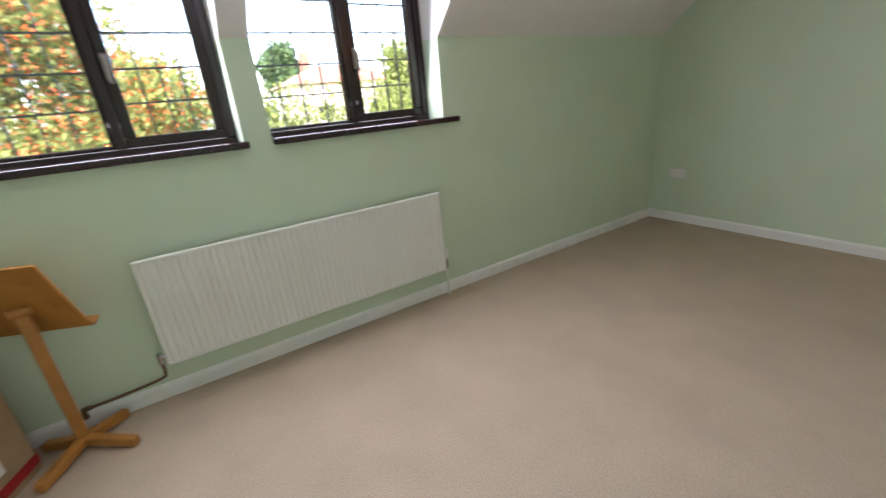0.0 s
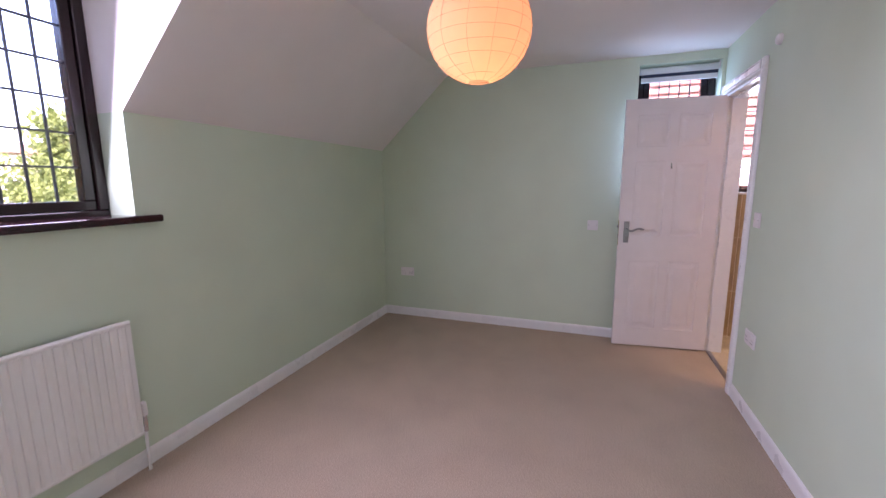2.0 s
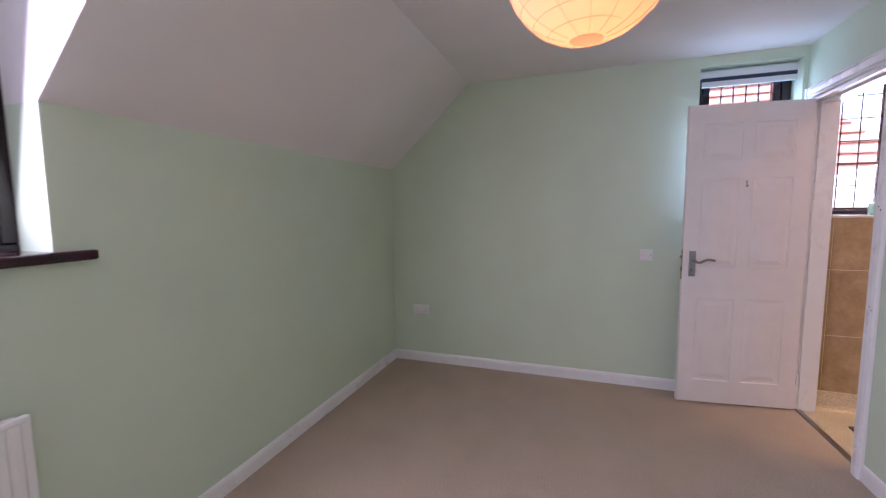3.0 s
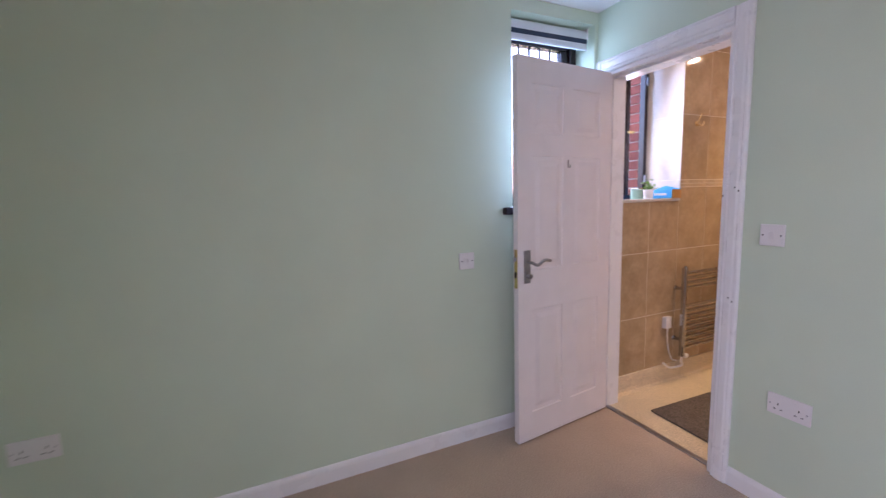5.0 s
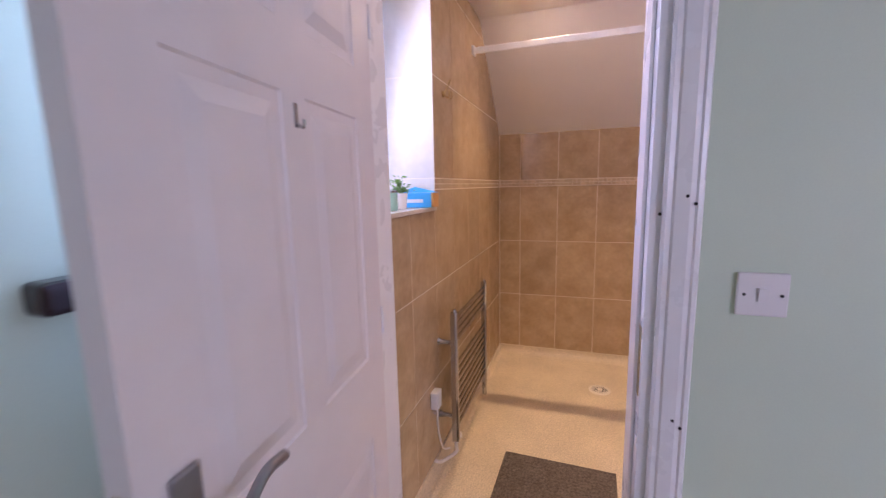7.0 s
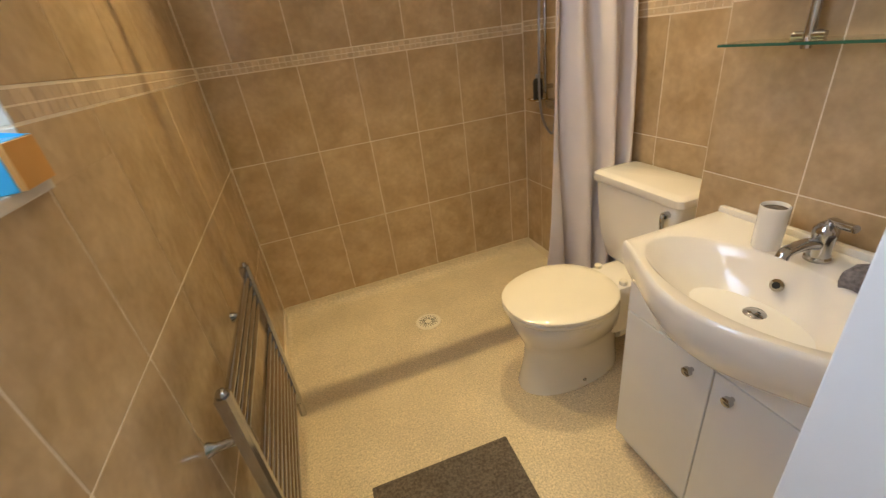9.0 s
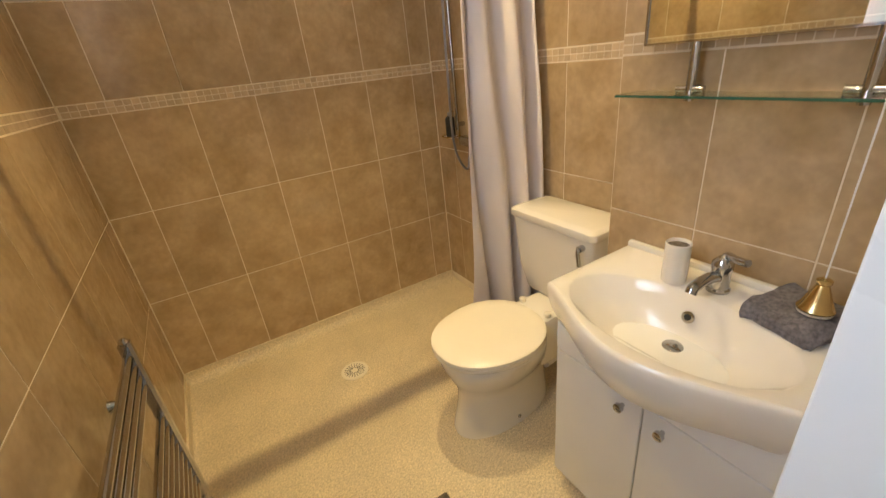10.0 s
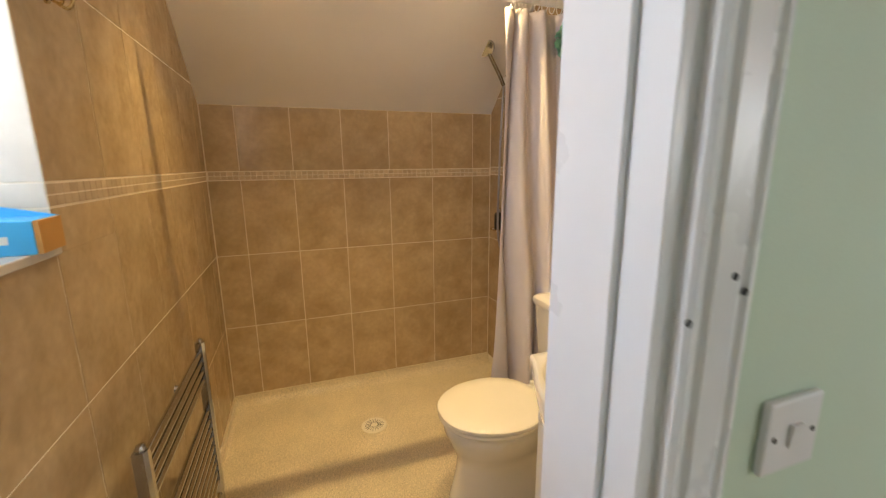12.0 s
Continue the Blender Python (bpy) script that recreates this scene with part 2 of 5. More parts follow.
def prism(points, axis, a, b, bm=None):
    """A solid with the outline points, extruded along axis from a to b."""
    bm = bm or bmesh.new()
    def put(p, v):
        return {"x": (v, p[0], p[1]), "y": (p[0], v, p[1]), "z": (p[0], p[1], v)}[axis]
    lo = [bm.verts.new(put(p, a)) for p in points]
    hi = [bm.verts.new(put(p, b)) for p in points]
    n = len(points)
    bm.faces.new(lo[::-1])
    bm.faces.new(hi)
    for i in range(n):
        bm.faces.new((lo[i], lo[(i + 1) % n], hi[(i + 1) % n], hi[i]))
    return bm


def tube(points, r, bm=None, n=12, radii=None):
    """A round bar that follows points."""
    bm = bm or bmesh.new()
    pts = [Vector(p) for p in points]
    rings = []
    side = None
    for i, p in enumerate(pts):
        d = (pts[min(i + 1, len(pts) - 1)] - pts[max(i - 1, 0)]).normalized()
        if side is None:
            side = d.orthogonal().normalized()
        side = (side - d * side.dot(d)).normalized()
        up = d.cross(side)
        q = radii[i] if radii else r
        rings.append([bm.verts.new(p + q * (math.cos(k * 2 * math.pi / n) * side + math.sin(k * 2 * math.pi / n) * up)) for k in range(n)])
    for a, b in zip(rings, rings[1:]):
        for k in range(n):
            bm.faces.new((a[k], a[(k + 1) % n], b[(k + 1) % n], b[k]))
    bm.faces.new(rings[0][::-1])
    bm.faces.new(rings[-1])
    return bm


def arc(points, steps=8):
    """A smooth run of points through the given ones."""
    p = [Vector(q) for q in points]
    p = [2 * p[0] - p[1]] + p + [2 * p[-1] - p[-2]]
    out = []
    for i in range(1, len(p) - 2):
        for s in range(steps):
            t = s / steps
            out.append(0.5 * (2 * p[i] + (p[i + 1] - p[i - 1]) * t + (2 * p[i - 1] - 5 * p[i] + 4 * p[i + 1] - p[i + 2]) * t * t + (3 * p[i] - p[i - 1] - 3 * p[i + 1] + p[i + 2]) * t ** 3))
    return out + [p[-2]]


def lathe(profile, at=(0, 0, 0), n=24, bm=None, tilt=None):
    """A body of revolution: (radius, height) pairs from bottom to top."""
    bm = bm or bmesh.new()
    m = Matrix.Translation(at) @ (tilt or Matrix())
    rings = []
    for r, z in profile:
        rings.append([bm.verts.new(m @ Vector((r * math.cos(k * 2 * math.pi / n), r * math.sin(k * 2 * math.pi / n), z))) for k in range(n)])
    for a, b in zip(rings, rings[1:]):
        for k in range(n):
            bm.faces.new((a[k], a[(k + 1) % n], b[(k + 1) % n], b[k]))
    bm.faces.new(rings[0][::-1])
    bm.faces.new(rings[-1])
    return bm


def loft(rings, bm=None, cap=True):
    bm = bm or bmesh.new()
    vs = [[bm.verts.new(p) for p in ring] for ring in rings]
    n = len(vs[0])
    for a, b in zip(vs, vs[1:]):
        for k in range(n):
            bm.faces.new((a[k], a[(k + 1) % n], b[(k + 1) % n], b[k]))
    if cap:
        bm.faces.new(vs[0][::-1])
        bm.faces.new(vs[-1])
    return bm


# ---- the shell of the two rooms ----
CEIL, WY, BACK = 2.345, 2.912, -2.275
W1, W2 = (-4.70, -3.650), (-3.515, -2.447)     # dormer openings
SILLZ, HEADZ = 1.20, 2.286
SLOPE = [(WY, 1.69), (3.25, 1.69), (3.25, 2.62), (2.0, 2.62), (2.0, CEIL), (2.215, CEIL)]

structure("floor", boxes((-5.6, 0, 0, WY, -0.2, 0), (-0.745, -0.06, -0.055, 0, -0.2, 0)), CARPET, "beige loop-pile carpet with faint worn marks", "carpet")
structure("wall_north", boxes((-5.6, 0.0, WY, 3.25, -0.2, SILLZ), (-5.6, W1[0], WY, 3.25, SILLZ, 1.69), (W1[1], W2[0], WY, 3.25, SILLZ, 1.69), (W2[1], 0.0, WY, 3.25, SILLZ, 1.69)), SAGE, "sage green painted wall under the dormer windows", "wall")
EW, BW = (0.025, 0.592, 1.245, 2.278), (-0.756, -0.15, 1.262, 2.275)  # openings in the end wall: y0 y1 z0 z1
wall_end = structure("wall_east", boxes(
    (0, 0.30, EW[1], 3.25, -0.2, 2.62), (0, 0.30, -0.055, EW[1], -0.2, EW[2]), (0, 0.30, -0.055, EW[1], EW[3], 2.62), (0, 0.30, -0.055, EW[0], EW[2], EW[3])),
    SAGE, "sage green painted gable wall of the bedroom", "wall")
bath_east = structure("wall_east_bathroom", boxes(
    (0, 0.30, BW[1], -0.055, -0.2, 2.62), (0, 0.30, BACK - 0.3, BW[0], -0.2, 2.62), (0, 0.30, BW[0], BW[1], -0.2, BW[2]), (0, 0.30, BW[0], BW[1], BW[3], 2.62)),
    GROUT, "beige tiled bathroom wall with a window", "wall")
DX0, DX1, DZ = -0.765, -0.047, 2.005
structure("wall_south", boxes((-5.6, DX0, -0.055, 0, -0.2, 2.62), (DX0, 0, -0.055, 0, DZ, 2.62), (DX1, 0, -0.055, 0, -0.2, DZ)), SAGE, "sage green painted wall around the doorway", "wall")
structure("wall_south_bathroom", boxes((-1.9, DX0, -0.115, -0.055, -0.2, 2.62), (DX0, 0, -0.115, -0.055, DZ, 2.62), (DX1, 0, -0.115, -0.055, -0.2, DZ)), WHITE, "white painted bathroom side of the doorway wall", "wall")
structure("wall_west", boxes((-5.9, -5.6, -0.115, 3.25, -0.2, 2.62)), SAGE, "sage green painted wall behind the walk", "wall")
XT, XB, BOXY = -1.697, -1.470, -0.858
bath_far = structure("wall_bathroom_back", boxes((-1.95, 0, BACK - 0.3, BACK, -0.2, 1.75)), GROUT, "beige tiled low wall of the shower", "wall")
bath_west = structure("wall_bathroom_west", boxes((-1.95, XT, BACK, -0.115, -0.2, 2.62)), GROUT, "beige tiled wall behind the toilet", "wall")
bath_box = structure("wall_basin_boxing", boxes((XT, XB, BOXY, -0.115, -0.2, CEIL)), GROUT, "beige tiled boxed-out wall behind the basin", "wall")
structure("floor_bathroom", boxes((-1.95, 0, BACK, -0.055, -0.2, 0.001)), VINYL, "speckled beige safety vinyl floor of the shower room", "floor")

bm = boxes((-5.6, 0, -0.06, 2.0, CEIL, 2.62))
for x0, x1 in ((-5.6, W1[0]), (W1[1], W2[0]), (W2[1], 0)):
    prism(SLOPE, "x", x0, x1, bm)
for x0, x1 in (W1, W2):
    prism([(3.25, HEADZ), (3.25, 2.62), (2.0, 2.62), (2.0, CEIL), (2.215, CEIL), (2.215 + (CEIL - HEADZ) * 1.064, HEADZ)], "x", x0, x1, bm)
structure("ceiling", bm, WHITE, "white ceiling sloping down to the eaves with dormer cheeks", "ceiling")
bm = prism([(BACK, 1.75), (BACK - 0.3, 1.75), (BACK - 0.3, 2.62), (-0.06, 2.62), (-0.06, CEIL + 0.012), (-1.64, CEIL + 0.012)], "x", -1.95, 0)
structure("ceiling_bathroom", bm, WHITE, "white bathroom ceiling sloping down over the shower", "ceiling")


def skirt(name, horizontal, fixed, a, b, out):
    """A moulded skirting board along a wall; out is the side it faces."""
    prof = [(0, 0), (0.012, 0), (0.012, 0.062), (0.009, 0.074), (0.005, 0.081), (0, 0.084)]
    if horizontal:
        bm = prism([(fixed + out * p, z) for p, z in prof], "x", a, b)
    else:
        bm = prism([(fixed + out * p, z) for p, z in prof], "y", a, b)
    return structure(name, bm, GLOSS, "white gloss moulded skirting board", "skirting board")


skirt("baseboard", True, WY, -5.6, -0.0165, -1)
skirt("baseboard_east", False, 0.0, 0.0175, WY, -1)
skirt("baseboard_south", True, 0.0, -5.6, -0.831, 1)
skirt("baseboard_west", False, -5.6, 0.0175, WY - 0.0175, 1)


# ---- windows ----
def sash(win, M, u0, u1, z0, z1, cols, rows, bar, name="casement"):
    """A leaded light in its bars; M places (u, depth, z) in the world."""
    d0, d1 = -0.025, 0.03
    fr = bmesh.new()
    for r in ((u0, u1, d0, d1, z0, z0 + bar), (u0, u1, d0, d1, z1 - bar, z1), (u0, u0 + bar, d0, d1, z0 + bar, z1 - bar), (u1 - bar, u1, d0, d1, z0 + bar, z1 - bar)):
        box(fr, *r, bevel=0.004, segs=1)
    fr.transform(M)
    casement = part(name, fr, DARKWOOD, win, "dark stained timber sash")
    g = boxes((u0 + bar, u1 - bar, -0.002, 0.002, z0 + bar, z1 - bar))
    g.transform(M)
    pane = part("pane", g, GLASS, casement, "clear leaded window glass")
    pane.visible_shadow = False
    gu = (u1 - u0 - 2 * bar) / cols
    for i in range(1, cols):
        c = boxes((u0 + bar + i * gu - 0.004, u0 + bar + i * gu + 0.004, -0.006, 0.006, z0 + bar, z1 - bar))
        c.transform(M)
        part("lead_came", c, LEAD, casement)
    for i in range(1, rows):
        z = z0 + bar + i * (z1 - z0 - 2 * bar) / rows
        c = boxes((u0 + bar, u1 - bar, -0.0075, 0.0075, z - 0.004, z + 0.004))
        c.transform(M)
        part("lead_came", c, LEAD, casement)
    return casement


def outer_frame(win, M, u0, u1, z0, z1, w, mullions=()):
    fr = bmesh.new()
    for r in ((u0, u1, -0.04, 0.06, z0, z0 + w), (u0, u1, -0.04, 0.06, z1 - w, z1), (u0, u0 + w, -0.04, 0.06, z0 + w, z1 - w), (u1 - w, u1, -0.04, 0.06, z0 + w, z1 - w)):
        box(fr, *r, bevel=0.004, segs=1)
    for m in mullions:
        box(fr, m - w / 2, m + w / 2, -0.04, 0.06, z0 + w, z1 - w, bevel=0.004, segs=1)
    fr.transform(M)
    return part("window_frame", fr, DARKWOOD, win)


def catch(parent, M, u, z):
    bm = boxes((u - 0.011, u + 0.011, -0.052, -0.028, z - 0.055, z + 0.055), bevel=0.004)
    tube([(u, -0.05, z + 0.045), (u + 0.004, -0.07, z + 0.03), (u + 0.006, -0.075, z - 0.07)], 0.008, bm, 8)
    bm.transform(M)
    part("window_catch", bm, AGED, parent, "dull beige metal casement catch", True)


for name, (a, b) in (("window_1", W1), ("window_2", W2)):
    win = thing(name, "dark timber leaded casement window in a dormer", "window", kind="structure")
    M = Matrix.Translation((0, 3.12, 0))
    fa = a - (0.05 if name == "window_2" else 0.0)
    outer_frame(win, M, fa, b, SILLZ + 0.002, HEADZ, 0.045, (a + 0.545,))
    sash(win, M, fa + 0.046, a + 0.522, SILLZ + 0.048, HEADZ - 0.046, 4, 6, 0.016, "fixed_light")
    cs = sash(win, M, a + 0.568, b - 0.046, SILLZ + 0.048, HEADZ - 0.046, 4, 6, 0.045)
    catch(cs, M, a + 0.592, 1.60)
    s = bmesh.new()
    box(s, a, b, WY - 0.001, 3.078, SILLZ - 0.0, SILLZ + 0.022)
    box(s, a - (0.03 if name == "window_1" else 0.0), b + (0.02 if name == "window_1" else 0.11), WY - 0.035, WY - 0.0015, SILLZ - 0.012, SILLZ + 0.022, bevel=0.008)
    part("window_sill", s, REDWOOD, win, "glossy mahogany window sill")

R90 = Matrix(((0, 1, 0, 0), (1, 0, 0, 0), (0, 0, 1, 0), (0, 0, 0, 1)))
win = thing("window_3", "dark timber leaded window beside the open door", "window", kind="structure")
M = Matrix.Translation((0.185, 0, 0)) @ R90
outer_frame(win, M, EW[0] + 0.002, EW[1] - 0.002, EW[2], EW[3] - 0.004, 0.05)
sash(win, M, EW[0] + 0.053, EW[1] - 0.053, EW[2] + 0.051, EW[3] - 0.055, 5, 6, 0.045)
s = boxes((-0.045, -0.0015, EW[0] + 0.05, EW[1] + 0.068, EW[2] - 0.018, EW[2] + 0.022), bevel=0.008)
box(s, -0.001, 0.144, EW[0], EW[1], EW[2], EW[2] + 0.022)
part("window_sill", s, REDWOOD, win, "glossy mahogany window sill")

win = thing("window_4", "dark timber leaded bathroom window with a narrow open light", "window", kind="structure")
M = Matrix.Translation((0.28, 0, 0)) @ R90 @ Matrix.Diagonal((1, 0.45, 1, 1))
outer_frame(win, M, BW[0] + 0.012, BW[1] - 0.012, BW[2] + 0.016, BW[3] - 0.01, 0.032, (-0.555,))
sash(win, M, -0.5385, BW[1] - 0.045, BW[2] + 0.049, BW[3] - 0.043, 3, 6, 0.016, "fixed_light")
part("window_catch", boxes((0.245, 0.261, -0.60, -0.545, 1.735, 1.755), bevel=0.003), BRASS, win, "small brass catch")
for z in (1.42, 2.1):
    hb = boxes((0.248, 0.2615, BW[0] + 0.02, BW[0] + 0.036, z - 0.03, z + 0.03), bevel=0.004)
    part("hinge", hb, STEEL, win, "bright metal hinge")
s = boxes((-0.012, 0.239, BW[0] + 0.0095, BW[1] - 0.0095, BW[2] + 0.0, BW[2] + 0.018), bevel=0.003)
part("window_sill", s, PALETILE, win, "pale tiled sill")

bl = thing("roller_blind", "rolled-up white roller blind with a navy stripe in the window reveal", "blind")
part("roll", tube([(0.075, EW[0] + 0.01, 2.243), (0.075, EW[1] - 0.012, 2.243)], 0.026, n=20), BLIND, bl, smooth=True)
part("fabric", boxes((0.047, 0.050, EW[0] + 0.015, EW[1] - 0.02, 2.165, 2.24)), BLIND, bl)
part("stripe", boxes((0.0435, 0.0465, EW[0] + 0.015, EW[1] - 0.02, 2.188, 2.212)), NAVY, bl, "navy stripe")
part("bottom_bar", boxes((0.040, 0.053, EW[0] + 0.015, EW[1] - 0.02, 2.150, 2.166), bevel=0.003), BLIND, bl)
for y in (EW[0] + 0.001, EW[1] - 0.007):
    part("bracket", boxes((0.05, 0.10, y, y + 0.006, 2.215, 2.277)), PLASTIC, bl)

# ---- the door and its frame ----
fr = thing("door_frame", "white gloss door lining and moulded architrave", "door frame", kind="structure")
for nm, r in (("lining", (DX0, DX0 + 0.028, -0.138, 0.001, 0.0, DZ)), ("lining", (DX1 - 0.028 + 0.003, DX1, -0.138, 0.001, 0.0, DZ)), ("lining", (DX0 + 0.0285, DX1 - 0.0255, -0.138, 0.001, DZ - 0.026, DZ)),
              ("stop", (DX0 + 0.0285, DX0 + 0.0370, -0.138, -0.042, 0.0, DZ - 0.03)), ("stop", (DX1 - 0.0370, DX1 - 0.0255, -0.138, -0.042, 0.0, DZ - 0.03)), ("stop", (DX0 + 0.0375, DX1 - 0.0375, -0.138, -0.042, DZ - 0.04, DZ - 0.0265))):
    part(nm, boxes(r, bevel=0.002), GLOSS, fr)
ARCH = [(0, 0), (0, 0.011), (0.006, 0.015), (0.016, 0.013), (0.020, 0.018), (0.046, 0.020), (0.056, 0.016), (0.060, 0.020), (0.068, 0.018), (0.072, 0.010), (0.072, 0)]
inner = DX0 + 0.006
part("architrave", prism([(inner - u, 0.0015 + d) for u, d in ARCH], "z", 0.0, DZ + 0.062), GLOSS, fr)
part("architrave", prism([(DX1 - 0.006 + u * 0.62, 0.0015 + d) for u, d in ARCH], "z", 0.0, DZ + 0.062), GLOSS, fr)
part("architrave", prism([(0.0012 + d, DZ - 0.006 + u) for u, d in ARCH], "x", inner + 0.001, DX1 - 0.007), GLOSS, fr)
part("architrave", boxes((DX0 - 0.06, DX0 - 0.0005, -0.128, -0.1165, 0, DZ + 0.06), bevel=0.004), GLOSS, fr)
part("architrave", boxes((DX1 + 0.0005, -0.01, -0.128, -0.1165, 0, DZ + 0.06), bevel=0.004), GLOSS, fr)
part("architrave", boxes((DX0, DX1, -0.128, -0.1165, DZ + 0.0005, DZ + 0.06), bevel=0.004), GLOSS, fr)
part("keep", boxes((DX0 + 0.0283, DX0 + 0.0300, -0.034, -0.012, 0.89, 1.05)), BRASS, fr, "brass lock keep")
part("threshold", boxes((DX0 + 0.03, DX1 - 0.027, -0.062, -0.03, 0.0005, 0.007), bevel=0.002), STEEL, fr, "metal threshold strip")
for dx, z in ((-0.035, 1.335), (-0.05, 1.32), (-0.035, 0.86), (-0.05, 0.845), (0.012, 1.30)):
    x = DX0 + dx
    part("screw_hole", lathe([(0.0035, 0), (0.0035, 0.0015)], (x, 0.0203 if dx < 0 else 0.0203, z), 8, None, Matrix.Rotation(radians(-90), 4, "X")), SLOT, fr)

LEAFW, LEAFH, LT = 0.70, 1.98, 0.035
ang = math.degrees(math.atan2(0.703, -0.080))
door = thing("door_1", "white six-panel grained door standing open into the bedroom", "door", (-0.068, -0.008, 0.012), kind="structure", rz=ang)
# leaf in its own axes: u along the width, local y towards the bedroom side seen on the walk
bm = bmesh.new()
cols = ((0.095, 0.315), (0.385, 0.605))
rws = ((0.155, 0.72), (0.93, 1.51), (1.62, 1.86))
box(bm, 0, LEAFW, 0.004, LT - 0.004, 0, LEAFH)
for y0, y1 in ((0.0, 0.004), (LT - 0.004, LT)):
    us = (0, 0.095, 0.315, 0.385, 0.605, LEAFW)
    for a, b in ((0, 1), (2, 3), (4, 5)):
        box(bm, us[a], us[b], y0, y1, 0, LEAFH)
    zs = (0, 0.155, 0.72, 0.93, 1.51, 1.62, 1.86, LEAFH)
    for a, b in ((0, 1), (2, 3), (4, 5), (6, 7)):
        for c, d in cols:
            box(bm, c, d, y0, y1, zs[a], zs[b])
leaf = part("leaf", bm, GRAINED, door)


def raised_panel(y, sgn, c, d, e, f):
    """A fielded panel with sloping margins, sunk in the leaf."""
    rings = []
    for inset, h in ((0, 0.0), (0.006, -0.006), (0.014, -0.006), (0.045, 0.0005), (0.05, 0.0015)):
        yy = y + sgn * h
        rings.append([(c + inset, yy, e + inset), (d - inset, yy, e + inset), (d - inset, yy, f - inset), (c + inset, yy, f - inset)])
    back = [(p[0], y - sgn * 0.008, p[2]) for p in rings[0]]
    return loft([back] + rings)


for c, d in cols:
    for e, f in rws:
        part("panel", raised_panel(LT, 1, c, d, e, f), GRAINED, door)
        part("panel", raised_panel(0.0, -1, c, d, e, f), GRAINED, door)
for y, s in ((LT, 1), (0.0, -1)):
    hd = part("door_handle", boxes((LEAFW - 0.076, LEAFW - 0.036, min(y, y + s * 0.009), max(y, y + s * 0.009), 0.868, 1.038), bevel=0.003), STEEL, door, "pewter lever handle on a back plate")
    lev = tube(arc([(LEAFW - 0.056, y + s * 0.008, 0.978), (LEAFW - 0.056, y + s * 0.045, 0.978), (LEAFW - 0.085, y + s * 0.052, 0.966), (LEAFW - 0.13, y + s * 0.052, 0.986), (LEAFW - 0.175, y + s * 0.05, 0.980)], 6), 0.008, None, 10)
    part("lever", lev, STEEL, hd, smooth=True)
    tn = tube([(LEAFW - 0.056, y + s * 0.008, 0.908), (LEAFW - 0.056, y + s * 0.022, 0.908), (LEAFW - 0.056, y + s * 0.034, 0.908)], 0.012, None, 12)
    part("thumb_turn", tn, STEEL, hd, smooth=True)
part("lock_plate", boxes((LEAFW, LEAFW + 0.0015, 0.006, LT - 0.006, 0.845, 1.045)), BRASS, door, "brass lock face plate")
part("latch", prism([(LEAFW + 0.001, 0.010), (LEAFW + 0.012, 0.012), (LEAFW + 0.001, 0.024)], "z", 0.985, 1.005), STEEL, door)
part("bolt", boxes((LEAFW + 0.0012, LEAFW + 0.003, 0.011, 0.023, 0.90, 0.93)), SLOT, door)
for z in (0.2, 1.0, 1.75):
    part("hinge", tube([(-0.006, LT + 0.001, z - 0.038), (-0.006, LT + 0.001, z + 0.038)], 0.005), GLOSS, door, smooth=True)
hk = boxes((0.346, 0.354, LT, LT + 0.003, 1.455, 1.495))
tube(arc([(0.35, LT + 0.002, 1.462), (0.35, LT + 0.014, 1.455), (0.35, LT + 0.016, 1.468)], 5), 0.003, hk, 6)
part("coat_hook", hk, CHROME, door, "small metal hook")


# ---- electrical plates ----
def plate(name, label, at, face, w=0.086, h=0.086, kind="switch", n=1):
    """face: the wall normal, '-x' or '+y'. Built lying on +y and turned."""
    ob = thing(name, label, "light switch" if kind == "switch" else "socket", at, rz=0 if face == "+y" else 90)
    part("plate", boxes((-w / 2, w / 2, 0.0006, 0.010, -h / 2, h / 2), bevel=0.003), PLASTIC, ob)
    if kind == "switch":
        for i in range(n):
            u = (i - (n - 1) / 2) * 0.024
            part("rocker", prism([(0.0102, -0.014), (0.0125, -0.014), (0.0155, 0.014), (0.0102, 0.014)], "x", u - 0.0085, u + 0.0085), PLASTIC, ob)
    elif kind == "socket":
        for i in range(n):
            u = (i - (n - 1) / 2) * 0.07
            part("rocker", boxes((u + 0.006, u + 0.02, 0.0102, 0.0135, 0.016, 0.03), bevel=0.001), PLASTIC, ob)
            for dx, dz, ww, hh in ((0, 0.003, 0.004, 0.009), (-0.011, -0.018, 0.008, 0.004), (0.011, -0.018, 0.008, 0.004)):
                part("pin_slot", boxes((u + dx - ww / 2, u + dx + ww / 2, 0.0098, 0.0104, dz - hh / 2, dz + hh / 2)), SLOT, ob)
    for s in (-1, 1):
        part("screw", lathe([(0.0032, 0), (0.0032, 0.001)], (s * (w / 2 - 0.012), 0.0100, 0), 8, None, Matrix.Rotation(radians(-90), 4, "X")), SLOT if kind == "switch" else STEEL, ob)
    return ob


plate("light_switch", "white double light switch on the sage wall", (0, 0.883, 0.997), "-x", n=2)
plate("light_switch", "white single light switch beside the doorway", (-0.942, 0, 1.142), "+y")
plate("socket", "white double socket near the doorway", (-1.041, 0, 0.462), "+y", w=0.146, kind="socket", n=2)
plate("socket", "white double socket low on the gable wall", (0, 2.654, 0.468), "-x", w=0.146, kind="socket", n=2)
sn = thing("wall_sensor", "small round white sensor high above the door", "sensor", (-0.967, 0.0006, 2.11))
part("body", lathe([(0.028, 0), (0.028, 0.012), (0.022, 0.020), (0.012, 0.024)], (0, 0, 0), 20, None, Matrix.Rotation(radians(-90), 4, "X")), PLASTIC, sn, smooth=True)

